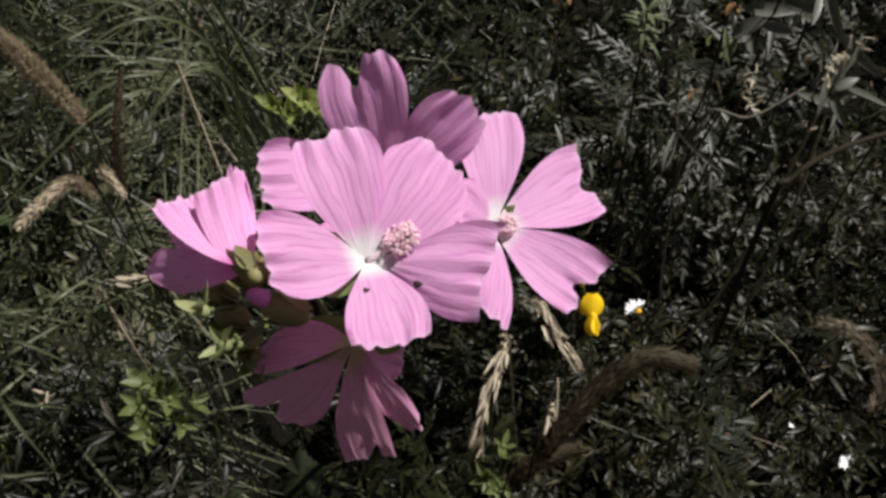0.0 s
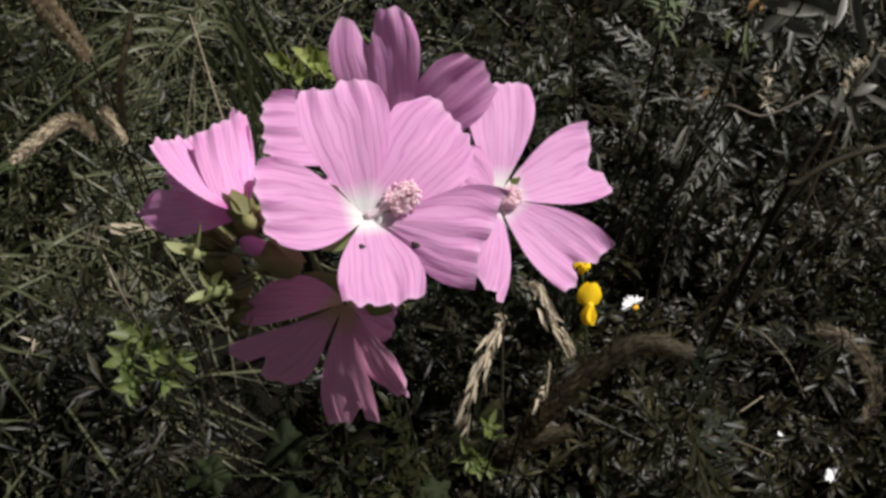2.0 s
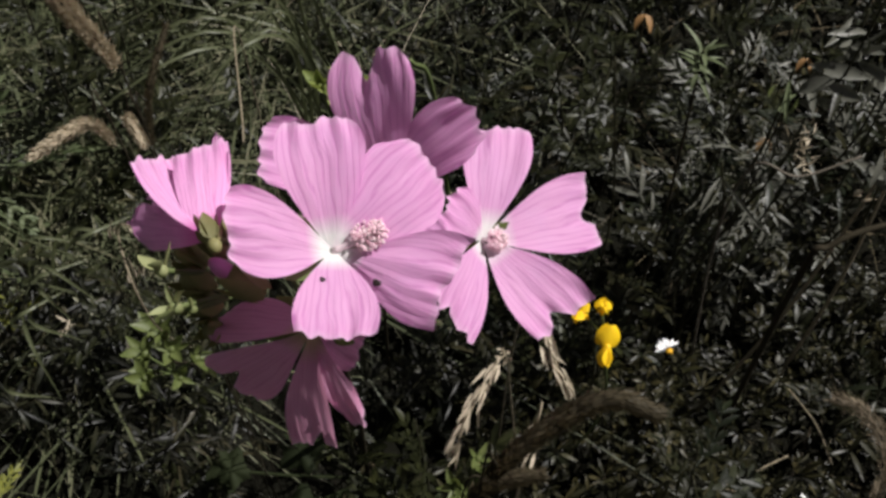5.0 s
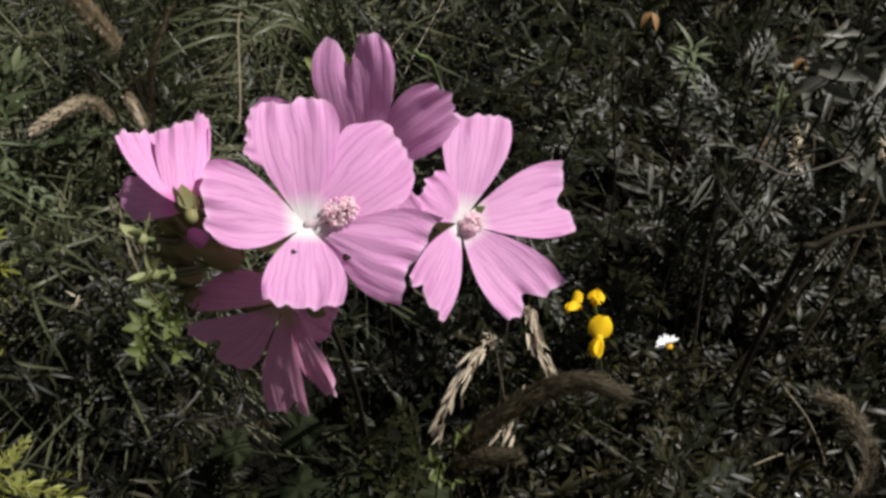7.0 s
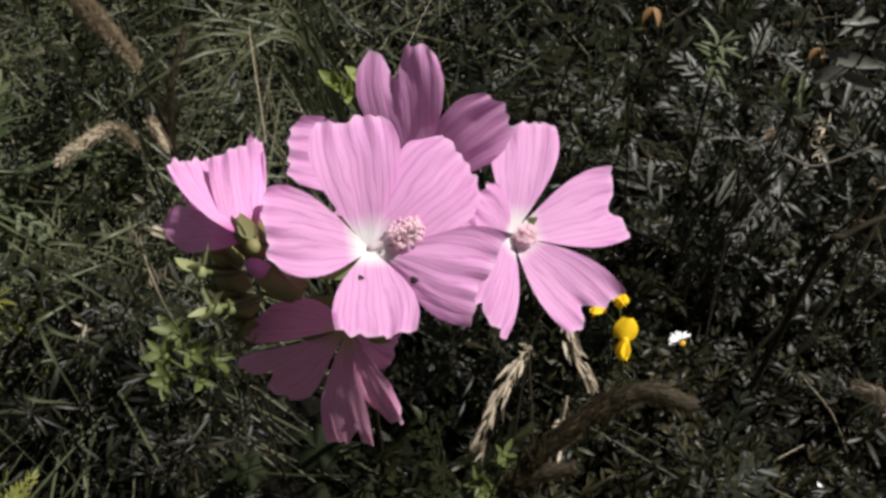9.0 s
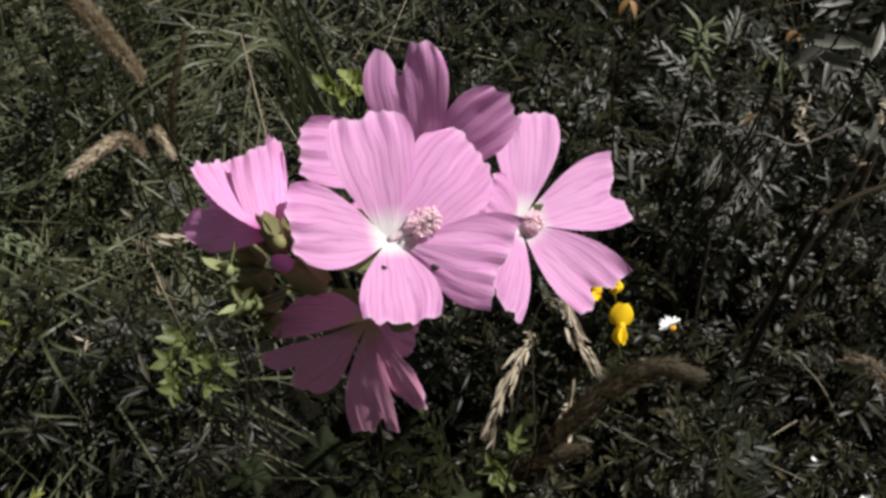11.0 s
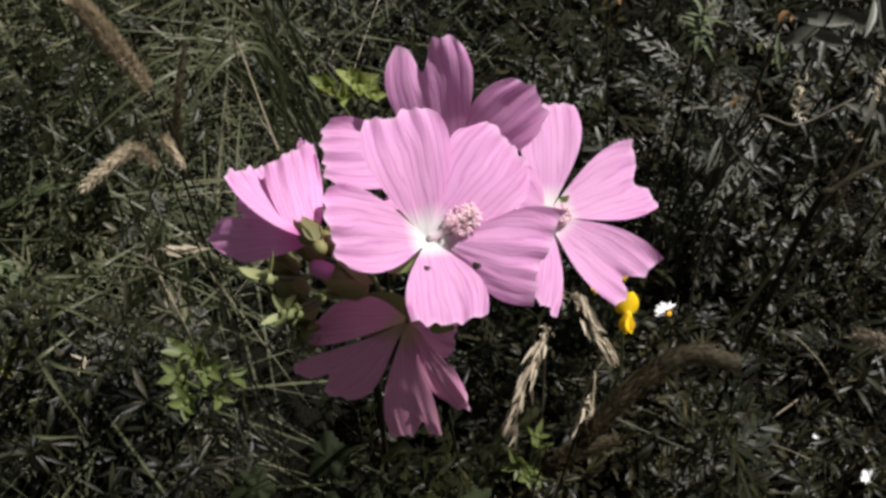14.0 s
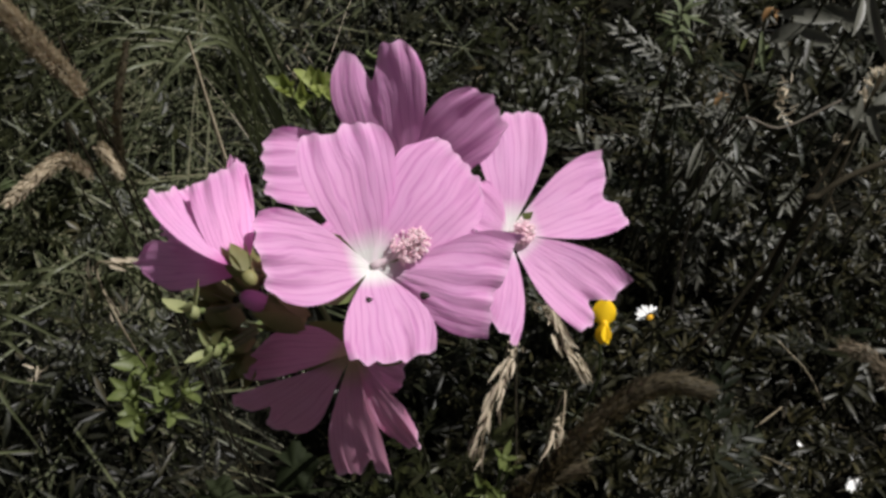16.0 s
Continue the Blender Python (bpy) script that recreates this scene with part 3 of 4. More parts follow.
# ---- other flowers ----
def trefoil(where, blossoms, foot):
    ob = empty("trefoil", foot)
    tagged(ob, "bird's-foot trefoil with bright yellow pea blossoms", "wildflower")
    top = Vector(where)
    node_at = top + Vector((0.002, 0.005, -0.012))
    stalk(ob, [foot, Vector(foot).lerp(top, 0.5) + Vector((0.012, 0, 0)), node_at], 0.0008, 0.0006)
    for n, (dx, dy, dz, facing, size) in enumerate(blossoms):
        c = top + Vector((dx, dy, dz))
        X, Y, Z = basis(facing)
        stalk(ob, [node_at, c - Z * size * 0.6], 0.0005, 0.0007, name="pedicel", n=4, sides=5)
        V, F = [], []
        blob(V, F, -Z * size * 0.3, Z, size * 0.9, size * 0.22, 8, 5)
        b = mesh_ob("blossom", V, F, YELLOW, ob, "yellow pea blossom")
        b.location = c - ob.location
        # standard: a broad folded upright petal; keel: a boat below it
        V, F = [], []
        nu, nv = 8, 10
        for i in range(nu + 1):
            u = i / nu
            for j in range(nv + 1):
                v = j / nv * 2 - 1
                w = size * 0.53 * math.sin(math.pi * min(0.97, 0.24 + 0.70 * u)) ** 0.6
                V.append(Y * (size * 0.95 * u) + X * (w * v) - Z * (size * 0.30 * v * v * (1 - 0.3 * u)) + Z * size * 0.15 * u * (1 - u))
        for i in range(nu):
            for j in range(nv):
                a = i * (nv + 1) + j
                F.append((a, a + 1, a + nv + 2, a + nv + 1))
        mesh_ob("standard_petal", V, F, YELLOW, b)
        for sgn in (-1, 1):
            V, F = [], []
            lance(V, F, X * sgn * size * 0.10 + Y * size * 0.10 + Z * size * 0.06, -Y + Z * 0.4 + X * sgn * 0.20, X * sgn * 0.7 + Z * 0.7, size * 0.92, size * 0.80, 0.20, 7, 0.55, -0.35)
            mesh_ob("wing_petal", V, F, YELLOW, b)
    return ob


T0 = Vector((0.068, 0.232, 0.236))
trefoil(T0, [(0.003, -0.004, -0.004, (0.15, -0.60, 0.75), 0.0112), (-0.0025, 0.010, 0.009, (-0.05, 0.45, 0.9), 0.0078),
             (-0.0125, 0.006, 0.006, (-0.8, 0.1, 0.6), 0.0078)], (0.075, 0.255, 0.0))


def daisy(where, facing, size, rays, foot, label, spread=(0, 360), disc=True):
    ob = empty("daisy", foot)
    tagged(ob, label, "wildflower", "white daisies in the grass")
    X, Y, Z = basis(facing)
    c = Vector(where)
    stalk(ob, [foot, Vector(foot).lerp(c, 0.6) + Vector((0.002, 0.001, 0)), c], 0.0007, 0.0006, DARK_STEM)
    if disc:
        V, F = [], []
        blob(V, F, c - ob.location + Z * 0.0006, Z, size * 0.32, size * 0.24, 12, 6)
        mesh_ob("disc", V, F, DISC, ob, "yellow domed disc")
    rng = random.Random(int(size * 1e6))
    for k in range(rays):
        a = radians(spread[0] + (spread[1] - spread[0]) * (k + rng.uniform(0, 0.5)) / rays)
        out = X * math.cos(a) + Y * math.sin(a)
        V, F = [], []
        lance(V, F, c - ob.location + out * size * 0.18, out + Z * rng.uniform(-0.1, 0.35), Z, size * rng.uniform(0.6, 0.75), size * 0.26, 0.2, 5, 0.6, 0.1)
        mesh_ob("ray_petal", V, F, WHITE, ob)
    return ob


daisy((0.1225, 0.306, 0.082), (0.25, -0.05, 0.97), 0.0100, 8, (0.141, 0.347, 0.0), "small white daisy with a yellow disc", (50, 215))
daisy((0.2535, 0.2315, 0.034), (0.1, 0.1, 0.98), 0.0150, 4, (0.26, 0.24, 0.0), "ragged white blossom low in the grass", (240, 310), False)
daisy((0.2560, 0.2375, 0.034), (-0.2, 0.3, 0.9), 0.011, 3, (0.265, 0.25, 0.0), "torn white blossom low in the grass", (20, 120), False)
daisy((0.2190, 0.2370, 0.0600), (0.3, 0.1, 0.95), 0.0085, 2, (0.23, 0.26, 0.0), "small torn white blossom low in the grass", (150, 190), False)


# ---- grasses with heads ----
def spikelets(V, F, c, way, rng, count, size):
    """A cluster of slender husks pointing along way."""
    for _ in range(count):
        d = (way.normalized() + Vector((rng.uniform(-1, 1), rng.uniform(-1, 1), rng.uniform(-1, 1))) * 0.28).normalized()
        q = c + Vector((rng.uniform(-1, 1), rng.uniform(-1, 1), rng.uniform(-1, 1))) * size * 0.25
        lance(V, F, q, d, Vector((rng.uniform(-1, 1), rng.uniform(-1, 1), 1)), size * rng.uniform(0.8, 1.25), size * 0.18, 0.1, 4, 0.35, 0.6)


def husk_grass(path, heads, foot, seed, label):
    """A thin stalk with straw husks set along its drooping top."""
    rng = random.Random(seed)
    ob = empty("husk_grass", foot)
    tagged(ob, label, "grass", "seeding grasses")
    stalk(ob, [foot] + path, 0.0005, 0.0003, DRY_STEM, n=24, sides=5)
    pts = spline(path, 40)
    for k in range(heads):
        u = 0.25 + 0.75 * k / max(1, heads - 1)
        i = min(38, int(u * 39))
        way = (pts[i + 1] - pts[i]).normalized()
        for _ in range(rng.randint(3, 5)):
            V, F = [], []
            spikelets(V, F, pts[i] - ob.location + way.orthogonal() * rng.uniform(-0.0016, 0.0016), way, rng, 1, rng.uniform(0.0060, 0.0088))
            mesh_ob("husk", V, F, STRAW, ob)
    return ob


def plume_grass(path, foot, seed, label, radius, count=900, mat=None, name="plume"):
    """A soft hairy seed head round the top of a stalk."""
    rng = random.Random(seed)
    ob = empty("plume_grass", foot)
    tagged(ob, label, "grass", "soft plumed grasses")
    stalk(ob, [foot] + path, 0.0004, 0.0003, DARK_STEM, n=24, sides=5)
    pts = spline(path, 60)
    V, F = [], []
    for _ in range(count):
        u = rng.random()
        i = min(58, int((0.15 + 0.85 * u) * 59))
        way = (pts[i + 1] - pts[i]).normalized()
        s = way.orthogonal().normalized()
        t = way.cross(s)
        a = rng.uniform(0, 2 * math.pi)
        r = radius * (0.45 + 0.75 * math.sin(math.pi * (0.12 + 0.80 * u))) * rng.uniform(0.25, 1.0)
        d = s * math.cos(a) + t * math.sin(a)
        lance(V, F, pts[i] - ob.location + d * r * 0.5, way * rng.uniform(0.6, 1.6) + d * rng.uniform(0.3, 1.1), d, rng.uniform(0.35, 0.95) * radius, 0.00055, 0.15, 3, 0.4, 0.3)
    mesh_ob(name, V, F, mat or PLUME, ob, "hairy seed plume")["kind"] = "stuff"
    return ob


husk_grass([(0.030, 0.190, 0.250), (0.025, 0.178, 0.310), (0.018, 0.157, 0.313), (0.013, 0.138, 0.300)], 15, (0.05, 0.22, 0.0), 31, "straw-coloured grass with drooping husks")
husk_grass([(0.028, 0.215, 0.250), (0.036, 0.198, 0.306), (0.042, 0.184, 0.311), (0.052, 0.172, 0.302)], 12, (0.03, 0.24, 0.0), 32, "straw-coloured grass with drooping husks")
husk_grass([(0.042, 0.160, 0.290), (0.0415, 0.147, 0.322), (0.0395, 0.138, 0.322)], 4, (0.04, 0.14, 0.0), 36, "short grass with a few pale husks")
husk_grass([(-0.114, 0.168, 0.300), (-0.121, 0.180, 0.350), (-0.107, 0.179, 0.356)], 4, (-0.190, 0.280, 0.0), 37, "withered grass with a curled pale husk")
plume_grass([(0.026, 0.104, 0.375), (0.031, 0.108, 0.390), (0.044, 0.120, 0.400), (0.058, 0.128, 0.405), (0.073, 0.1285, 0.400)], (0.03, 0.10, 0.0), 33, "brown plumed grass bending over, darkened by painted-in shade", 0.0044, 5200, mat=BROWN)
plume_grass([(0.020, 0.110, 0.330), (0.030, 0.117, 0.345), (0.045, 0.122, 0.347)], (0.02, 0.10, 0.0), 38, "dark brown plumed grass", 0.0044, 2000, mat=BROWN)
plume_grass([(0.200, 0.180, 0.200), (0.196, 0.191, 0.243), (0.183, 0.208, 0.254), (0.168, 0.213, 0.255)], (0.19, 0.20, 0.0), 39, "dusky brown plumed grass", 0.0062, 620)
plume_grass([(-0.112, 0.205, 0.405), (-0.112, 0.200, 0.430), (-0.113, 0.194, 0.450), (-0.114, 0.190, 0.465), (-0.117, 0.189, 0.475)], (-0.10, 0.18, 0.0), 34, "pale beige plumed grass", 0.0042, 2400, mat=PALE_PLUME)
plume_grass([(-0.104, 0.180, 0.400), (-0.109, 0.177, 0.423), (-0.114, 0.167, 0.429), (-0.121, 0.160, 0.426)], (-0.09, 0.17, 0.0), 35, "pale beige plumed grass bending over", 0.0030, 1400, mat=PALE_PLUME)
plume_grass([(-0.104, 0.195, 0.380), (-0.107, 0.192, 0.407), (-0.101, 0.185, 0.403)], (-0.10, 0.19, 0.0), 40, "small beige plumed grass bending over", 0.0026, 900, mat=PALE_PLUME)
plume_grass([(-0.109, 0.200, 0.370), (-0.108, 0.208, 0.398), (-0.106, 0.230, 0.411)], (-0.11, 0.19, 0.0), 41, "slim brown seed head, darkened by painted-in shade", 0.0022, 1200, mat=BROWN)
thin_culm = empty("grass_culm", (-0.115, 0.31, 0.0))
tagged(thin_culm, "bare straw-coloured grass stalk leaning over", "grass", "seeding grasses")
stalk(thin_culm, [(-0.115, 0.31, 0.0), (-0.113, 0.297, 0.320), (-0.073, 0.200, 0.393)], 0.0004, 0.0003, DRY_STEM)


def seed_stalk(foot, top, seed):
    rng = random.Random(seed)
    ob = empty("seed_stalk", foot)
    tagged(ob, "dry stalk with clusters of pale seed husks", "weed", "dry seed stalks")
    stalk(ob, [foot, Vector(foot).lerp(Vector(top), 0.5) + Vector((0.006, 0, 0)), top], 0.0012, 0.0007, DRY_STEM)
    for k in range(6):
        c = Vector(top).lerp(Vector(foot), 0.16 * k / 5 + 0.01) - ob.location
        d = Vector((rng.uniform(-1, 1), rng.uniform(-1, 0.3), 0.8))
        for _ in range(5):
            V, F = [], []
            spikelets(V, F, c + d * 0.003, d, rng, 1, 0.0065)
            mesh_ob("husk", V, F, STRAW, ob)
    return ob


seed_stalk((0.158, 0.305, 0.0), (0.1762, 0.3079, 0.3246), 51)
seed_stalk((0.205, 0.330, 0.0), (0.183, 0.325, 0.318), 52)


def blade_tuft(foot, tips, width, seed, label, mat):
    """Long arching grass leaves from one root, each a tapering ribbon with a folded midrib."""
    rng = random.Random(seed)
    ob = empty("grass_tuft", foot)
    tagged(ob, label, "grass", "broad-bladed grass tufts")
    for mid, tip in tips:
        pts = spline([(rng.uniform(-0.03, 0.03), rng.uniform(-0.02, 0.04), -0.005), Vector(mid) - ob.location, Vector(tip) - ob.location], 16)
        V, F = [], []
        for i, p in enumerate(pts):
            d = (pts[min(i + 1, 16)] - pts[max(i - 1, 0)]).normalized()
            side = d.cross(Vector((0.2, -0.5, 0.85))).normalized()
            up = side.cross(d)
            w = width * rng.uniform(0.95, 1.05) * (1 - (i / 16) ** 2.5) * 0.5 + 0.0001
            V.extend((p + side * w + up * w * 0.4, p, p - side * w + up * w * 0.4))
        for i in range(16):
            F.append((3 * i, 3 * i + 3, 3 * i + 4, 3 * i + 1))
            F.append((3 * i + 1, 3 * i + 4, 3 * i + 5, 3 * i + 2))
        mesh_ob("blade", V, F, mat, ob)
    return ob


rng = random.Random(77)
arcs = []
for k in range(13):
    j = Vector((rng.uniform(-0.06, 0.03), rng.uniform(-0.06, 0.05), rng.uniform(-0.06, 0.03)))
    arcs.append((Vector((-0.136, 0.400, 0.250)) + j * 0.6, Vector((-0.205, 0.372, 0.235)) + j * 1.5))
blade_tuft((-0.12, 0.44, 0.0), arcs, 0.0021, 78, "tuft of long pale green arching grass blades", PALE_GRASS)
arcs = []
for k in range(9):
    j = Vector((rng.uniform(-0.04, 0.03), rng.uniform(-0.06, 0.06), rng.uniform(-0.06, 0.03)))
    arcs.append((Vector((-0.315, 0.275, 0.170)) + j * 0.5, Vector((-0.272, 0.262, 0.205)) + j))
blade_tuft((-0.37, 0.27, 0.0), arcs, 0.0030, 79, "tuft of broad fresh green grass blades", LIME)


arcs = [((-0.2111, 0.2083, 0.2234), (-0.1777, 0.2221, 0.2363)), ((-0.2084, 0.2175, 0.2288), (-0.1698, 0.2043, 0.2260)), ((-0.2031, 0.2083, 0.2234), (-0.1830, 0.1951, 0.2207)), ((-0.2137, 0.2267, 0.2341), (-0.1772, 0.2283, 0.2398)), ((-0.2058, 0.1968, 0.2168), (-0.1751, 0.1872, 0.2161)), ((-0.1978, 0.2302, 0.2361), (-0.1566, 0.2328, 0.2424)), ((-0.1925, 0.2267, 0.2341), (-0.1606, 0.2431, 0.2484)), ((-0.2137, 0.1899, 0.2128), (-0.1882, 0.2066, 0.2273)), ((-0.2084, 0.1945, 0.2155), (-0.1803, 0.1614, 0.2012)), ((-0.2111, 0.1668, 0.1995), (-0.1830, 0.1614, 0.2012))]
blade_tuft((-0.300, 0.300, 0.0), arcs, 0.0026, 80, "tuft of curved pale grass blades low in the meadow", PALE_GRASS)


def straw_stem(foot, end, label):
    ob = empty("straw_stem", foot)
    tagged(ob, label, "grass", "broken straw stems")
    mid = Vector(foot).lerp(Vector(end), 0.5) + Vector((0.002, 0.001, 0.003))
    V, F = [], []
    tube(V, F, [p - ob.location for p in spline([foot, mid, end], 12)], 0.00055, 0.00035, 5)
    mesh_ob("stem", V, F, DRY_STEM, ob)
    return ob


for a, e in (((0.2198, 0.2480, 0.0936), (0.1803, 0.2675, 0.1412)), ((0.1561, 0.2262, 0.0810), (0.1937, 0.2068, 0.1062)), ((0.1829, 0.2097, 0.0715), (0.1574, 0.2082, 0.1070)), ((0.1947, 0.2480, 0.0936), (0.1676, 0.2234, 0.1158))):
    straw_stem(a, e, "thin broken straw stem lying among the herbs")
curled = empty("dry_husk", (-0.1947, 0.2004, 0.1995))
tagged(curled, "small curled beige husk caught in the grass", "husk")
rng = random.Random(90)
for _ in range(7):
    V, F = [], []
    spikelets(V, F, Vector((rng.uniform(-1, 1), rng.uniform(-1, 1), rng.uniform(-1, 1))) * 0.003, Vector((rng.uniform(-1, 1), rng.uniform(-1, 0.2), 0.3)), rng, 1, 0.0075)
    mesh_ob("husk", V, F, STRAW, curled)


# ---- green shoots ----
def star_shoot(foot, top, stars, size, seed, label, mat, spread=(0.7, 1.1), broad=0.47):
    """A side shoot crowned by a loose cluster of open green calyces."""
    rng = random.Random(seed)
    ob = empty("mallow_shoot", foot)
    tagged(ob, label, "wildflower", "budding mallow shoots")
    top = Vector(top)
    stalk(ob, [foot, Vector(foot).lerp(top, 0.6) + Vector((0.004, 0.003, 0)), top], 0.0011, 0.0008, DARK_STEM)
    for k, place in enumerate(stars):
        facing = Vector(place) - top + Vector((rng.uniform(-0.006, 0.006), rng.uniform(-0.010, 0.002), 0.016))
        stalk(ob, [top - Vector((0, 0, 0.012)), place], 0.0006, 0.0005, name="pedicel", n=4, sides=5)
        calyx_star(ob, place, facing, size * rng.uniform(0.8, 1.15), mat, seed * 10 + k, rng.randint(4, 6), rng.uniform(*spread), broad)
    return ob


star_shoot((-0.05, 0.28, 0.0), (-0.057, 0.262, 0.338), ((-0.066, 0.263, 0.346), (-0.060, 0.258, 0.349), (-0.054, 0.263, 0.349), (-0.049, 0.260, 0.347), (-0.058, 0.268, 0.344)), 0.0078, 61, "budding mallow shoot, fresh pale green", LEAF_GREEN, (0.45, 0.7), 0.62)
star_shoot((0.03, 0.14, 0.0), (0.021, 0.130, 0.292), ((0.0226, 0.1394, 0.2990), (0.0250, 0.1360, 0.2960), (0.0190, 0.1200, 0.3080), (0.0165, 0.1260, 0.3030), (0.0225, 0.1240, 0.3020)), 0.0058, 62, "budding mallow shoot, dull green", SPROUT)


star_shoot((-0.180, 0.262, 0.0), (-0.116, 0.168, 0.262), ((-0.1254, 0.1788, 0.2650), (-0.1180, 0.1750, 0.2730), (-0.1052, 0.1715, 0.2620), (-0.1120, 0.1680, 0.2760), (-0.1240, 0.1660, 0.2700), (-0.1177, 0.1530, 0.2780), (-0.1215, 0.1585, 0.2720), (-0.1085, 0.1610, 0.2640)), 0.0085, 63, "budding shoot with pale green star-shaped calyces", SPROUT)
LIME_TOP = (0.0780, 0.2845, 0.3790)
lime_star = empty("leafy_shoot", (0.095, 0.32, 0.0))
tagged(lime_star, "yellow-green shoot with a star of narrow leaves", "weed")
stalk(lime_star, [(0.095, 0.32, 0.0), (0.092, 0.310, 0.20), LIME_TOP], 0.0009, 0.0006, DARK_STEM)
rng = random.Random(64)
for k in range(22):
    a, V, F = 2.4 * k, [], []
    L = rng.uniform(0.007, 0.013)
    lance(V, F, Vector(LIME_TOP) - lime_star.location - Vector((0, 0, 0.0007 * k)), (math.cos(a), math.sin(a), 1.2 - 0.09 * k), (0, 0, 1), L, L * rng.uniform(0.13, 0.2), rng.uniform(0.1, 0.5), 5, 0.4, 0.4)
    mesh_ob("leaf", V, F, LIME, lime_star)


def hanging_herb(foot, top, tips, width, mat, label):
    """A stem whose long narrow leaves hang from its top."""
    ob = empty("drooping_herb", foot)
    tagged(ob, label, "herb", "herbs with hanging leaves")
    top = Vector(top)
    stalk(ob, [foot, Vector(foot).lerp(top, 0.35) + Vector((-0.008, 0.010, 0)), Vector(foot).lerp(top, 0.72) + Vector((0.007, 0.010, 0)), top], 0.0009, 0.0006, STALK)
    rng = random.Random(int(width * 1e5) + len(tips))
    for k, tip in enumerate(tips):
        root = top.lerp(Vector(foot), rng.uniform(0.0, 0.10)) + Vector((rng.uniform(-1, 1), rng.uniform(-1, 1), rng.uniform(-1, 1))) * 0.006
        d = Vector(tip) - root
        V, F = [], []
        lance(V, F, root - ob.location, d + Vector((0, 0, 0.3 * d.length)), Vector((rng.uniform(-0.9, 0.9), -0.5, rng.uniform(0.3, 0.9))), d.length, width * rng.uniform(0.5, 1.0), rng.uniform(0.1, 0.4), 7, 0.5, 0.5)
        mesh_ob("leaf", V, F, mat, ob)
    return ob


hanging_herb((0.140, 0.345, 0.0), (0.1011, 0.2855, 0.3117), [(0.0946, 0.2676, 0.2965), (0.0996, 0.2612, 0.2928), (0.1045, 0.2622, 0.2934), (0.1187, 0.2601, 0.2921), (0.1120, 0.2676, 0.2965), (0.0909, 0.2762, 0.3015)], 0.0030, SILVER, "grey herb with long hanging leaves")
hanging_herb((0.140, 0.350, 0.0), (0.1374, 0.3293, 0.3297), [(0.1361, 0.3126, 0.3152), (0.1411, 0.3137, 0.3158), (0.1479, 0.3158, 0.3171), (0.1298, 0.3213, 0.3202), (0.1537, 0.3202, 0.3196), (0.1575, 0.3278, 0.3240)], 0.0072, SILVER, "silvery herb with broad hanging leaves")
hanging_herb((0.120, 0.345, 0.0), (0.1223, 0.3181, 0.3402), [(0.1210, 0.2998, 0.3248), (0.1246, 0.3026, 0.3264), (0.1180, 0.3041, 0.3272), (0.1288, 0.3062, 0.3285), (0.1136, 0.3115, 0.3315)], 0.0030, LIME, "yellow-green herb with narrow hanging leaves")
hanging_herb((0.185, 0.300, 0.0), (0.1716, 0.2999, 0.3151), [(0.1661, 0.2893, 0.3066), (0.1731, 0.2850, 0.3041), (0.1815, 0.2878, 0.3057), (0.1636, 0.2958, 0.3103), (0.1798, 0.2958, 0.3103), (0.1835, 0.3034, 0.3147), (0.1536, 0.2947, 0.3097)], 0.0055, SILVER, "pale herb with short crowded leaves")


rng = random.Random(88)
for top, foot, count in (((0.150, 0.350, 0.348), (0.155, 0.375, 0.0), 9), ((0.170, 0.345, 0.330), (0.175, 0.370, 0.0), 8), ((0.196, 0.335, 0.305), (0.200, 0.360, 0.0), 7)):
    tips = [(top[0] + rng.uniform(-0.018, 0.018), top[1] - rng.uniform(0.006, 0.026), top[2] - rng.uniform(0.004, 0.022)) for _ in range(count)]
    hanging_herb(foot, top, tips, 0.0056, SILVER, "grey-leaved herb with lobed drooping leaves")


dry_twig = empty("dry_twig", (0.150, 0.330, 0.0))
tagged(dry_twig, "bare pale curved twig with cream seed clusters", "twig")
stalk(dry_twig, [(0.150, 0.330, 0.0), (0.118, 0.300, 0.22), (0.1150, 0.2893, 0.3066), (0.1350, 0.2878, 0.3076), (0.1591, 0.2988, 0.3145)], 0.0008, 0.0005, TWIG, n=30)
rng = random.Random(58)
for k in range(30):
    V, F = [], []
    c = Vector((0.1370, 0.2945, 0.3030)).lerp(Vector((0.1335, 0.3030, 0.3190)), k / 29) + Vector((rng.uniform(-1, 1), rng.uniform(-0.6, 0.6), rng.uniform(-0.6, 0.6))) * 0.0034
    spikelets(V, F, c - dry_twig.location, Vector((rng.uniform(-1, 1), rng.uniform(-1, 1), 0.7)), rng, 1, 0.0056)
    mesh_ob("husk", V, F, STRAW, dry_twig)
leaning_stem = empty("leaning_stem", (0.165, 0.268, 0.0))
tagged(leaning_stem, "thick dark stem leaning across the herbs", "herb")
stalk(leaning_stem, [(0.165, 0.268, 0.0), (0.146, 0.258, 0.270), (0.152, 0.262, 0.298), (0.178, 0.2765, 0.302), (0.240, 0.300, 0.296)], 0.0017, 0.0011, DARK_STEM, n=24)
smooth_stem = empty("smooth_stem", (-0.020, 0.370, 0.0))
tagged(smooth_stem, "smooth pale green stem leaning among the herbs", "herb")
stalk(smooth_stem, [(-0.020, 0.370, 0.0), (-0.0353, 0.346, 0.240), (-0.0445, 0.3287, 0.291)], 0.0014, 0.0011, STEM, n=16)
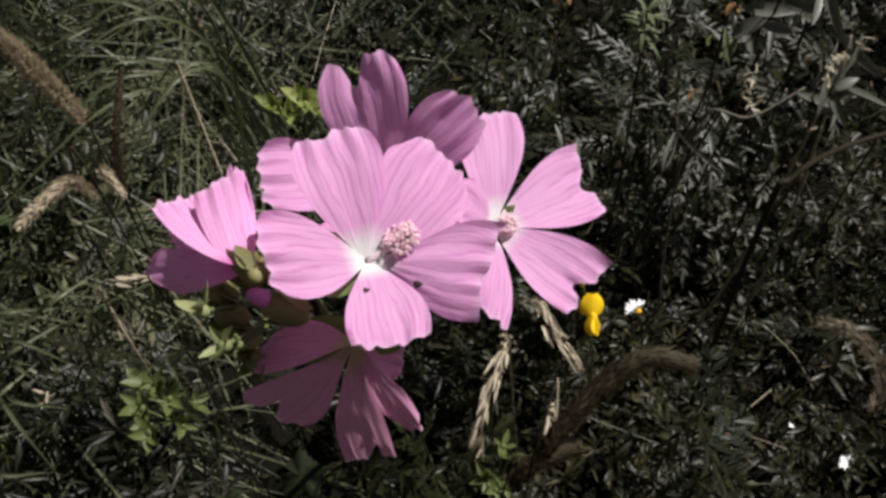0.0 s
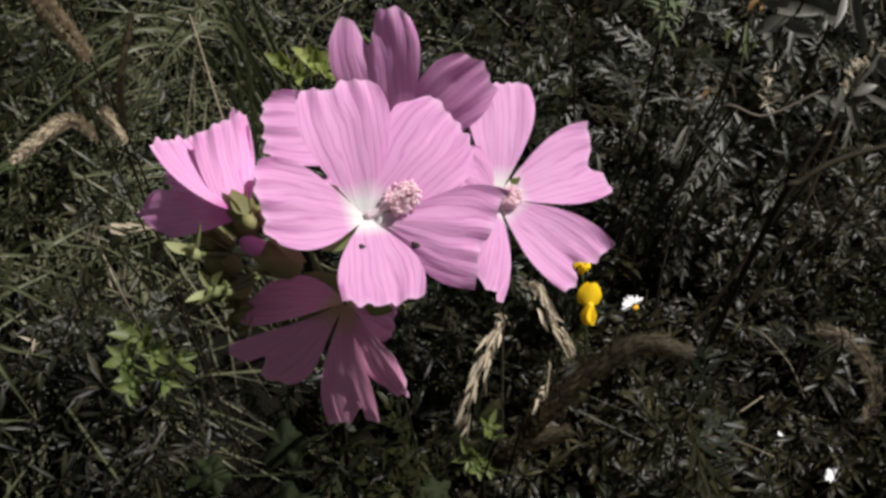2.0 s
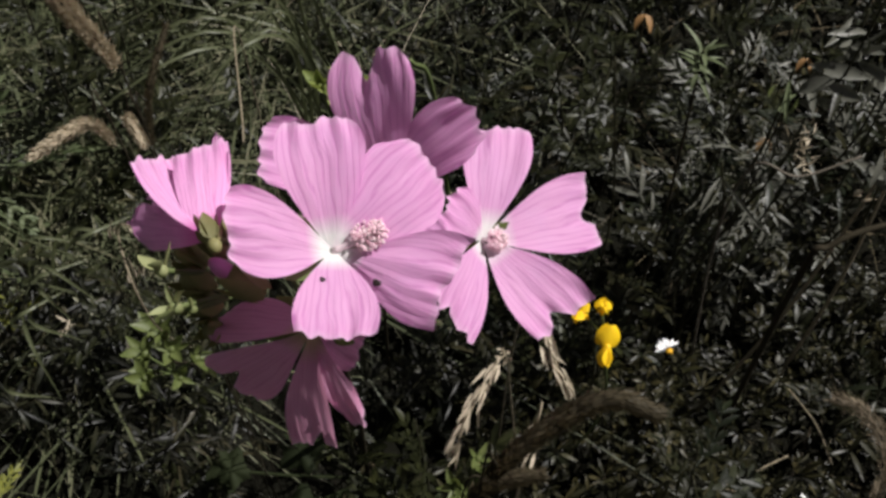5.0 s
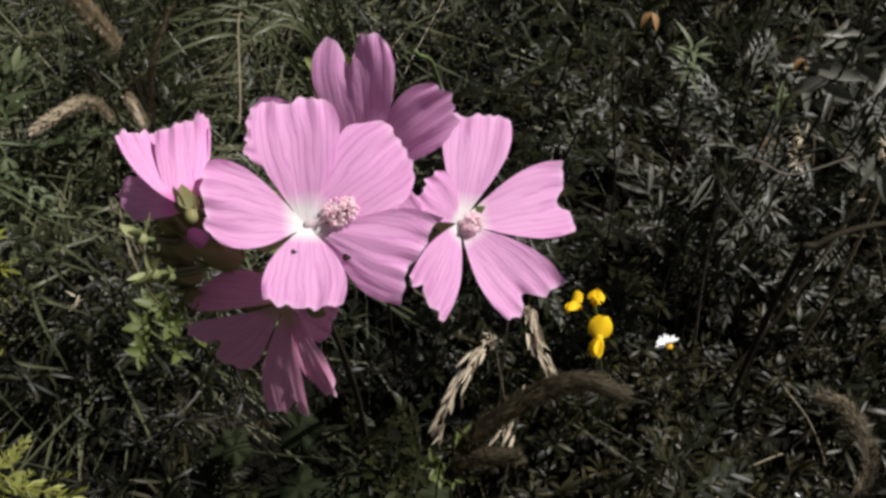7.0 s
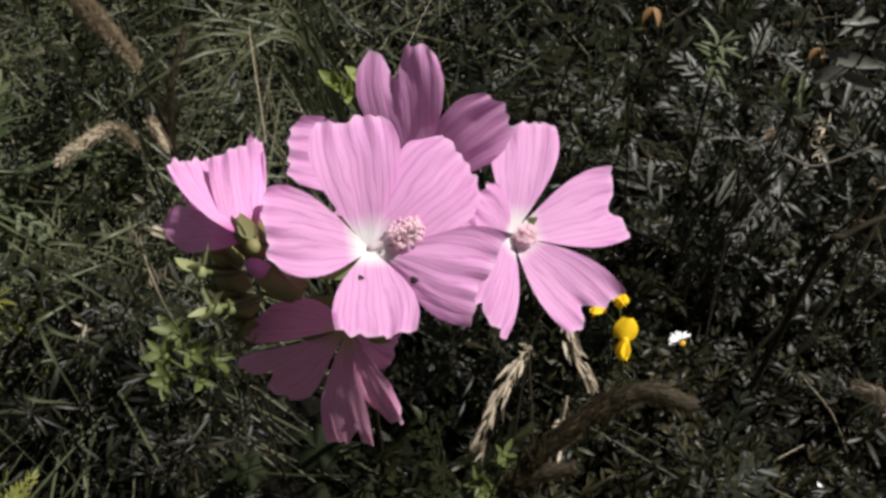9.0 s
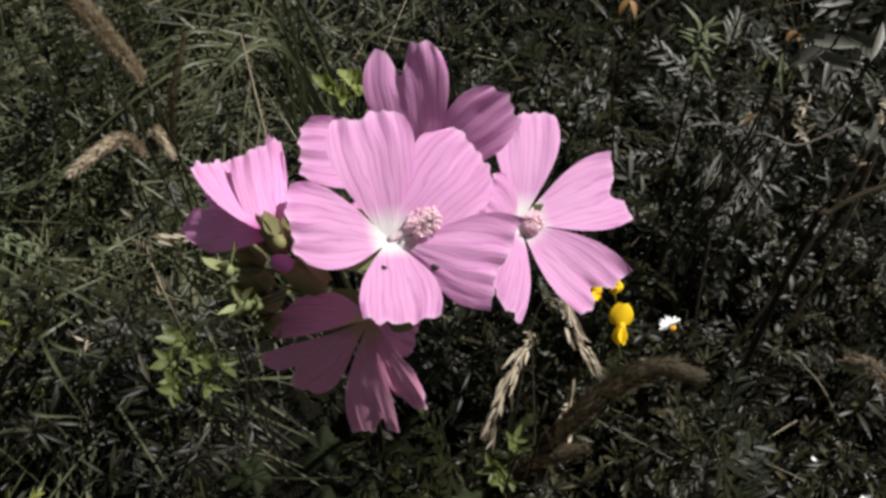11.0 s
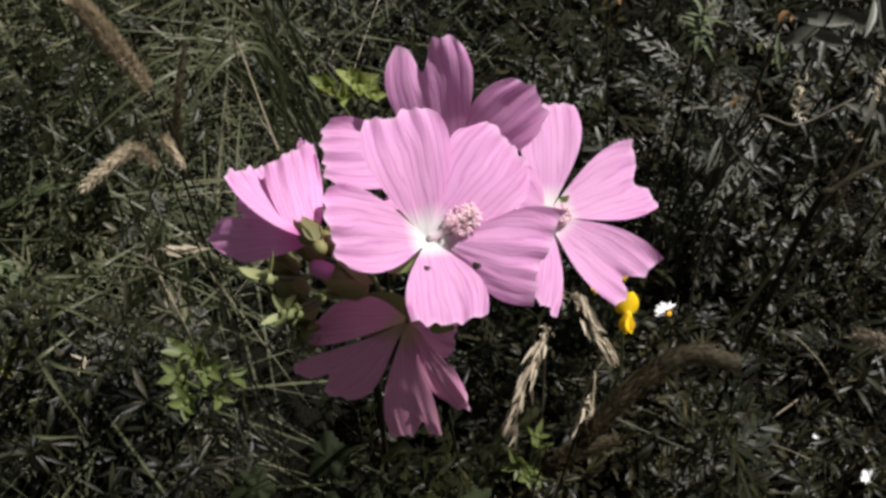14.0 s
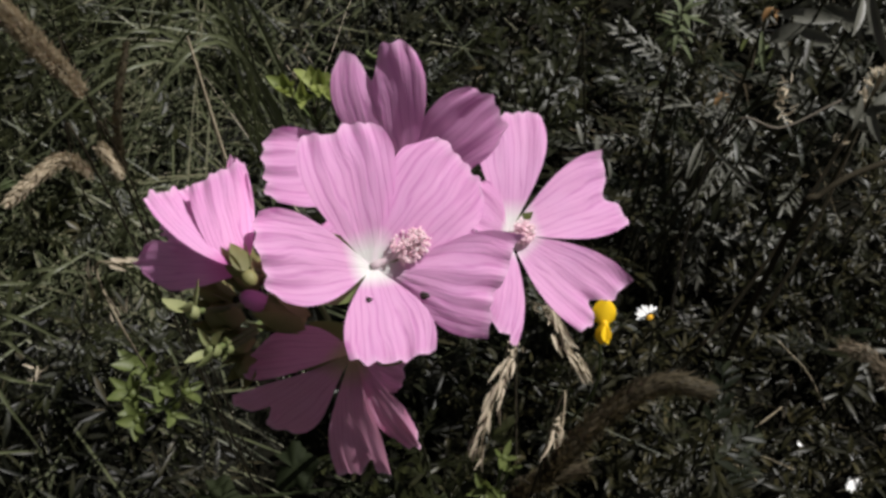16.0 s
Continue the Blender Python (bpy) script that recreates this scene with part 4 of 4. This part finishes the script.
for foot, tip, size in (((0.066, 0.432, 0.0), (0.066, 0.424, 0.245), 0.010), ((0.150, 0.410, 0.0), (0.1497, 0.4033, 0.182), 0.009), ((0.135, 0.352, 0.0), (0.1330, 0.3450, 0.318), 0.007)):
    dry_leaf = empty("withered_leaf", foot)
    tagged(dry_leaf, "curled orange-brown withered leaf on a thin stalk", "leaf", "withered leaves")
    stalk(dry_leaf, [foot, Vector(foot).lerp(Vector(tip), 0.5) + Vector((0.004, 0.002, 0)), tip], 0.0007, 0.0004, DARK_STEM, n=8, sides=5)
    for sgn in (-1, 1):
        V, F = [], []
        lance(V, F, Vector(tip) - dry_leaf.location, (0.5 * sgn, -0.7, -0.2), (sgn * 0.5, -0.3, 0.8), size, size * 0.45, 0.4, 6, 0.45, 0.6)
        mesh_ob("leaf", V, F, DRY_LEAF, dry_leaf)


# ---- low vegetation ----
def feather_leaf(name, seed, length, pairs, narrow):
    """A divided leaf along +x: rachis with paired lance leaflets, some lobed again."""
    rng = random.Random(seed)
    V, F = [], []
    pts = [Vector((length * i / 8, length * 0.05 * math.sin(i * 0.6 + seed), -0.22 * length * (i / 8) ** 2)) for i in range(9)]
    tube(V, F, pts, length * 0.014, length * 0.006, 4)
    for k in range(pairs):
        u = 0.25 + 0.75 * k / (pairs - 1)
        i = min(7, int(u * 8))
        p = pts[i].lerp(pts[i + 1], u * 8 - i)
        size = length * (0.34 - 0.16 * abs(u - 0.55)) * rng.uniform(0.8, 1.2)
        for sgn in (-1, 1):
            d = Vector((rng.uniform(0.7, 1.1), sgn * rng.uniform(0.6, 0.9), rng.uniform(-0.25, 0.25)))
            lance(V, F, p, d, Vector((0, 0, 1)), size, size * narrow, rng.uniform(0.0, 0.35), 4, 0.5, 0.3)
            if rng.random() < 0.6:
                q = p + d.normalized() * size * 0.35
                lance(V, F, q, Vector((1.0, sgn * 0.1, 0.1)), Vector((0, 0, 1)), size * 0.5, size * narrow * 0.8, 0.2, 3, 0.5, 0.3)
    lance(V, F, pts[-1], Vector((1, 0, -0.3)), Vector((0, 0, 1)), length * 0.36, length * 0.36 * narrow, 0.2, 4, 0.5, 0.3)
    me = bpy.data.meshes.new(name)
    me.from_pydata([tuple(v) for v in V], [], F)
    me.polygons.foreach_set("use_smooth", [True] * len(me.polygons))
    return me


def leaf_set(mat, narrow, seed):
    out = []
    for k in range(5):
        me = feather_leaf("leaf", seed + k, 0.040 + 0.007 * k, 4 + k % 3, narrow)
        me.materials.append(mat)
        out.append(me)
    return out


def herb(where, height, leaves, count, seed, label, stem_mat=STEM, spread=1.0, lean=0.15):
    rng = random.Random(seed)
    ob = empty("feathery_herb", where)
    tagged(ob, label, "herb", "feathery herbs in the meadow")
    tip = Vector((rng.uniform(-lean, lean) * height, rng.uniform(-lean, lean) * height, height))
    V, F = [], []
    pts = spline([Vector((0, 0, -0.01)), tip * 0.5 + Vector((rng.uniform(-1, 1), rng.uniform(-1, 1), 0)) * height * 0.06, tip], 10)
    tube(V, F, pts, 0.0009, 0.0005, 5)
    mesh_ob("stem", V, F, stem_mat, ob)
    for k in range(count):
        u = 0.2 + 0.8 * k / count
        a = 2.4 * k + rng.uniform(-0.4, 0.4)
        o = new("leaf", rng.choice(leaves))
        o.parent = ob
        s = spread * rng.uniform(0.5, 1.25) * (1.15 - 0.45 * u)
        p = pts[min(9, int(u * 10))]
        o.matrix_basis = Matrix.Translation(p) @ Euler((rng.uniform(-0.8, 0.8), rng.uniform(-1.1, 0.7), a)).to_matrix().to_4x4() @ Matrix.Scale(s, 4)
    return ob


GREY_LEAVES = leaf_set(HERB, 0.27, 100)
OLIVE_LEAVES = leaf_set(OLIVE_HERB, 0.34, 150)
rng = random.Random(42)
spots = []
CLEAR = ((0.165, 0.25), (0.185, 0.295), (0.119, 0.285), (0.145, 0.325), (0.115, 0.25), (0.245, 0.24), (0.27, 0.275))
for _ in range(9000):
    x, y = rng.uniform(-0.42, 0.62), rng.uniform(-0.04, 0.90)
    if x < -0.02 + 0.10 * (0.4 - y) and rng.random() < (0.97 if y < 0.24 else 0.86):
        continue
    if any((x - a) ** 2 + (y - b) ** 2 < 0.038 ** 2 for a, b in CLEAR):
        continue
    gap = 0.026 + 0.044 * (0.5 + noise.noise(Vector((x * 11, y * 11, 5))))
    if x > 0.09 and 0.20 < y < 0.37:
        gap *= 1.3
    if all((x - a) ** 2 + (y - b) ** 2 > gap ** 2 for a, b in spots):
        spots.append((x, y))
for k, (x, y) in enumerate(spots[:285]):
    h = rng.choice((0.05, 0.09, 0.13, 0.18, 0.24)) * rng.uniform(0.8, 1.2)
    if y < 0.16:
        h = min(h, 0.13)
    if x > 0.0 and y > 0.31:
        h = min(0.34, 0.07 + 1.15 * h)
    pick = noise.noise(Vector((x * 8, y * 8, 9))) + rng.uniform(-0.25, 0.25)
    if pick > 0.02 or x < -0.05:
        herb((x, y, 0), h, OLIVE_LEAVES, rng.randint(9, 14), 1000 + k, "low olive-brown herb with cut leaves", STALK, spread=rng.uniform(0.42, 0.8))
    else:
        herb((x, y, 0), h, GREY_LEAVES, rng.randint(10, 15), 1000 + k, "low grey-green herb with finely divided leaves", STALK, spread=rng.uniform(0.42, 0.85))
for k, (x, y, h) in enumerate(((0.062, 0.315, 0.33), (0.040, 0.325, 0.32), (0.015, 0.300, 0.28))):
    herb((x, y, 0), h, OLIVE_LEAVES if k % 2 else GREY_LEAVES, 17, 1400 + k, "tall herb with crowded cut leaves, shade put into their colour", STALK, spread=0.62, lean=0.06)
SILVER_LEAVES = leaf_set(SILVER, 0.17, 400)
for k, (x, y, h) in enumerate(((0.165, 0.385, 0.27), (0.225, 0.415, 0.27), (0.120, 0.410, 0.24))):
    herb((x, y, 0), h, SILVER_LEAVES, 14, 700 + k, "silvery grey herb with finely cut leaves", STALK, spread=0.8)
FRESH_LEAVES = leaf_set(FRESH, 0.24, 200)
for k, (x, y, h) in enumerate(((-0.255, 0.130, 0.10), (-0.338, 0.252, 0.09))):
    herb((x, y, 0), h, FRESH_LEAVES, 14, 900 + k, "yellow-green herb with deeply cut leaves", spread=0.85, lean=0.05)
herb((-0.352, 0.348, 0), 0.10, leaf_set(LIME, 0.30, 230), 13, 905, "bright green herb with broad cut leaves", spread=0.95, lean=0.05)


def tall_herb(foot, height, leaves, seed, size):
    """A tall dark-stemmed herb with long narrow hanging leaves."""
    rng = random.Random(seed)
    ob = empty("tall_herb", foot)
    tagged(ob, "tall dark-stemmed herb with long silvery leaves", "herb", "tall dark-stemmed herbs")
    tip = Vector((rng.uniform(-0.05, 0.05), rng.uniform(-0.06, 0.02), height))
    pts = spline([(0, 0, -0.01), tip * 0.5 + Vector((0.01, 0.006, 0)), tip], 12)
    V, F = [], []
    tube(V, F, pts, 0.0009, 0.0005, 6)
    mesh_ob("stem", V, F, STALK, ob)
    for k in range(leaves):
        u = 0.35 + 0.65 * k / leaves
        a = 2.4 * k + rng.uniform(-0.3, 0.3)
        L = size * rng.uniform(0.6, 1.2)
        V, F = [], []
        lance(V, F, pts[min(11, int(u * 12))], (math.cos(a), math.sin(a), rng.uniform(-1.4, 0.4)), (0, 0, 1), L, L * rng.uniform(0.13, 0.20), rng.uniform(0.1, 0.5), 6, 0.45, 0.3)
        mesh_ob("leaf", V, F, HERB, ob)
    return ob


for k, (x, y, h) in enumerate(((0.135, 0.355, 0.39), (0.20, 0.40, 0.34), (0.26, 0.33, 0.30), (0.07, 0.47, 0.27), (0.30, 0.46, 0.33), (0.235, 0.26, 0.22), (0.03, 0.42, 0.22), (0.14, 0.55, 0.3))):
    tall_herb((x, y, 0.0), h, 18, 300 + k, 0.019)


def litter(count, seed, area, size, slim, high, patchy, left=False, mat=None):
    """Small tufts of narrow leaves low between the stems, thick in places and missing in others."""
    rng = random.Random(seed)
    V, F = [], []
    made = 0
    x0, x1, y0, y1 = area
    while made < count:
        x, y = rng.uniform(x0, x1), rng.uniform(y0, y1)
        if noise.noise(Vector((x * 9, y * 9, 2))) < rng.uniform(-0.35, 0.3) and rng.random() < patchy:
            continue
        if left and x > -0.13 and 0.08 < y < 0.25 and rng.random() < 0.93:
            continue
        if not left and (((x < -0.02 and y < 0.28) or (x < 0.03 and y < 0.14)) and rng.random() < 0.93 or x < -0.04 and rng.random() < 0.85):
            continue
        made += 1
        z = abs(rng.gauss(0, high)) + 0.003
        grow = rng.uniform(0.6, 1.3)
        for _ in range(rng.randint(9, 18)):
            a = rng.uniform(0, 2 * math.pi)
            L = rng.uniform(*size) * grow
            d = Vector((math.cos(a), math.sin(a), rng.uniform(-0.3, 1.3)))
            lance(V, F, Vector((x, y, z)) + d * 0.002, d, (rng.uniform(-0.6, 0.6), rng.uniform(-0.6, 0.6), 1), L, L * rng.uniform(*slim), rng.uniform(-0.1, 0.6), 3, 0.5, 0.3)
    return mesh_ob("undergrowth", V, F, mat or HERB)


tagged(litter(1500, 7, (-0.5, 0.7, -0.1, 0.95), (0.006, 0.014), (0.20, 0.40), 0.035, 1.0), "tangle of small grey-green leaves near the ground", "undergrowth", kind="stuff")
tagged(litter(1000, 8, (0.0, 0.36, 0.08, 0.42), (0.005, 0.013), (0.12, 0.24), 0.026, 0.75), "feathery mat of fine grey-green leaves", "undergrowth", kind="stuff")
tagged(litter(480, 9, (-0.36, 0.02, -0.02, 0.30), (0.007, 0.020), (0.08, 0.20), 0.045, 0.9, True, GRASS), "short curled blades near the ground, shade put into their dull green", "undergrowth", kind="stuff")


def sward(name, count, seed, area, length, dens, width, mat=GRASS):
    """Grass blades rooted in the area: each an arching, tapering, folded strip."""
    rng = random.Random(seed)
    V, F = [], []
    x0, x1, y0, y1 = area
    made = 0
    while made < count:
        x, y = rng.uniform(x0, x1), rng.uniform(y0, y1)
        if rng.random() > dens(x, y) * min(1.0, max(0.05, 0.50 + 2.6 * noise.noise(Vector((x * 13, y * 13, seed))))):
            continue
        made += 1
        L = rng.uniform(*length)
        a = rng.uniform(0, 2 * math.pi)
        lean = rng.uniform(0.15, 1.3)
        way = Vector((math.cos(a) * lean, math.sin(a) * lean, 1.0))
        lance(V, F, (x, y, -0.008), way, Vector((-math.cos(a), -math.sin(a), 1.2)), L, rng.uniform(*width), rng.uniform(0.7, 3.0), 8, 0.3, 0.35)
    return mesh_ob(name, V, F, mat)


def left_side(x, y):
    bare = 0.05 if (y < 0.19 and x > -0.19) else min(1.0, max(0.06, 0.06 + 7.0 * (y - 0.29)))
    return bare * min(1.0, max(0.03, 0.45 - 4.5 * (x + 0.03 - 0.10 * (y - 0.35)))) * (0.09 + 0.91 * min(1.0, max(0.0, (y - 0.20 - 0.5 * max(0.0, x + 0.2)) / 0.2)))


tagged(sward("meadow_grass", 3400, 11, (-0.75, 0.7, -0.15, 1.0), (0.04, 0.135), left_side, (0.0009, 0.0025)), "thick tangled meadow grass, shade put into its dull greens", "grass", kind="stuff")
tagged(sward("pale_meadow_grass", 3300, 13, (-0.75, 0.05, 0.15, 1.0), (0.05, 0.16), lambda x, y: left_side(x, y) * min(1.0, max(0.0, (y - (0.34 if x > -0.15 else 0.27)) / 0.12) * (0.2 if x > -0.13 else 1.0)), (0.0010, 0.0024), PALE_GRASS), "paler green and yellowing grass blades", "grass", kind="stuff")
tagged(sward("dry_grass", 70, 12, (-0.6, 0.6, 0.25, 0.9), (0.05, 0.15), lambda x, y: 0.02 + 0.9 * left_side(x, y), (0.0005, 0.0010), STRAW), "thin dead straw stems among the grass", "grass", kind="stuff")


tagged(sward("far_pale_grass", 2100, 17, (-0.62, -0.20, 0.24, 0.85), (0.06, 0.15), lambda x, y: 1.0, (0.0010, 0.0026), PALE_GRASS), "pale arching grass blades thick in the meadow", "grass", kind="stuff")
tagged(sward("fine_grass", 60, 16, (-0.36, -0.13, 0.0, 0.30), (0.03, 0.07), lambda x, y: 1.0 if noise.noise(Vector((x * 20, y * 20, 8))) > 0.0 else 0.15, (0.0007, 0.0016), PALE_GRASS), "fine curved pale green grass blades", "grass", kind="stuff")


def right_side(x, y):
    if any((x - a) ** 2 + (y - b) ** 2 < 0.05 ** 2 for a, b in CLEAR):
        return 0.0
    return 1.0 if x > 0.06 + 0.25 * noise.noise(Vector((y * 6, 1, 4))) and y > 0.10 else 0.04


tagged(sward("withered_stems", 620, 15, (-0.2, 0.65, 0.0, 0.95), (0.03, 0.11), right_side, (0.0006, 0.0020), WITHER), "withered brown stems and blades among the herbs", "weed", kind="stuff")


def outer(x, y):
    """The meadow goes on, thinner, round about."""
    return 0.0 if (-0.95 < x < 0.90 and -0.35 < y < 1.20) else 1.0


tagged(sward("outer_meadow_grass", 14000, 14, (-2.6, 2.6, -2.3, 3.0), (0.10, 0.26), outer, (0.004, 0.009)), "rough meadow grass round about", "grass", kind="stuff")
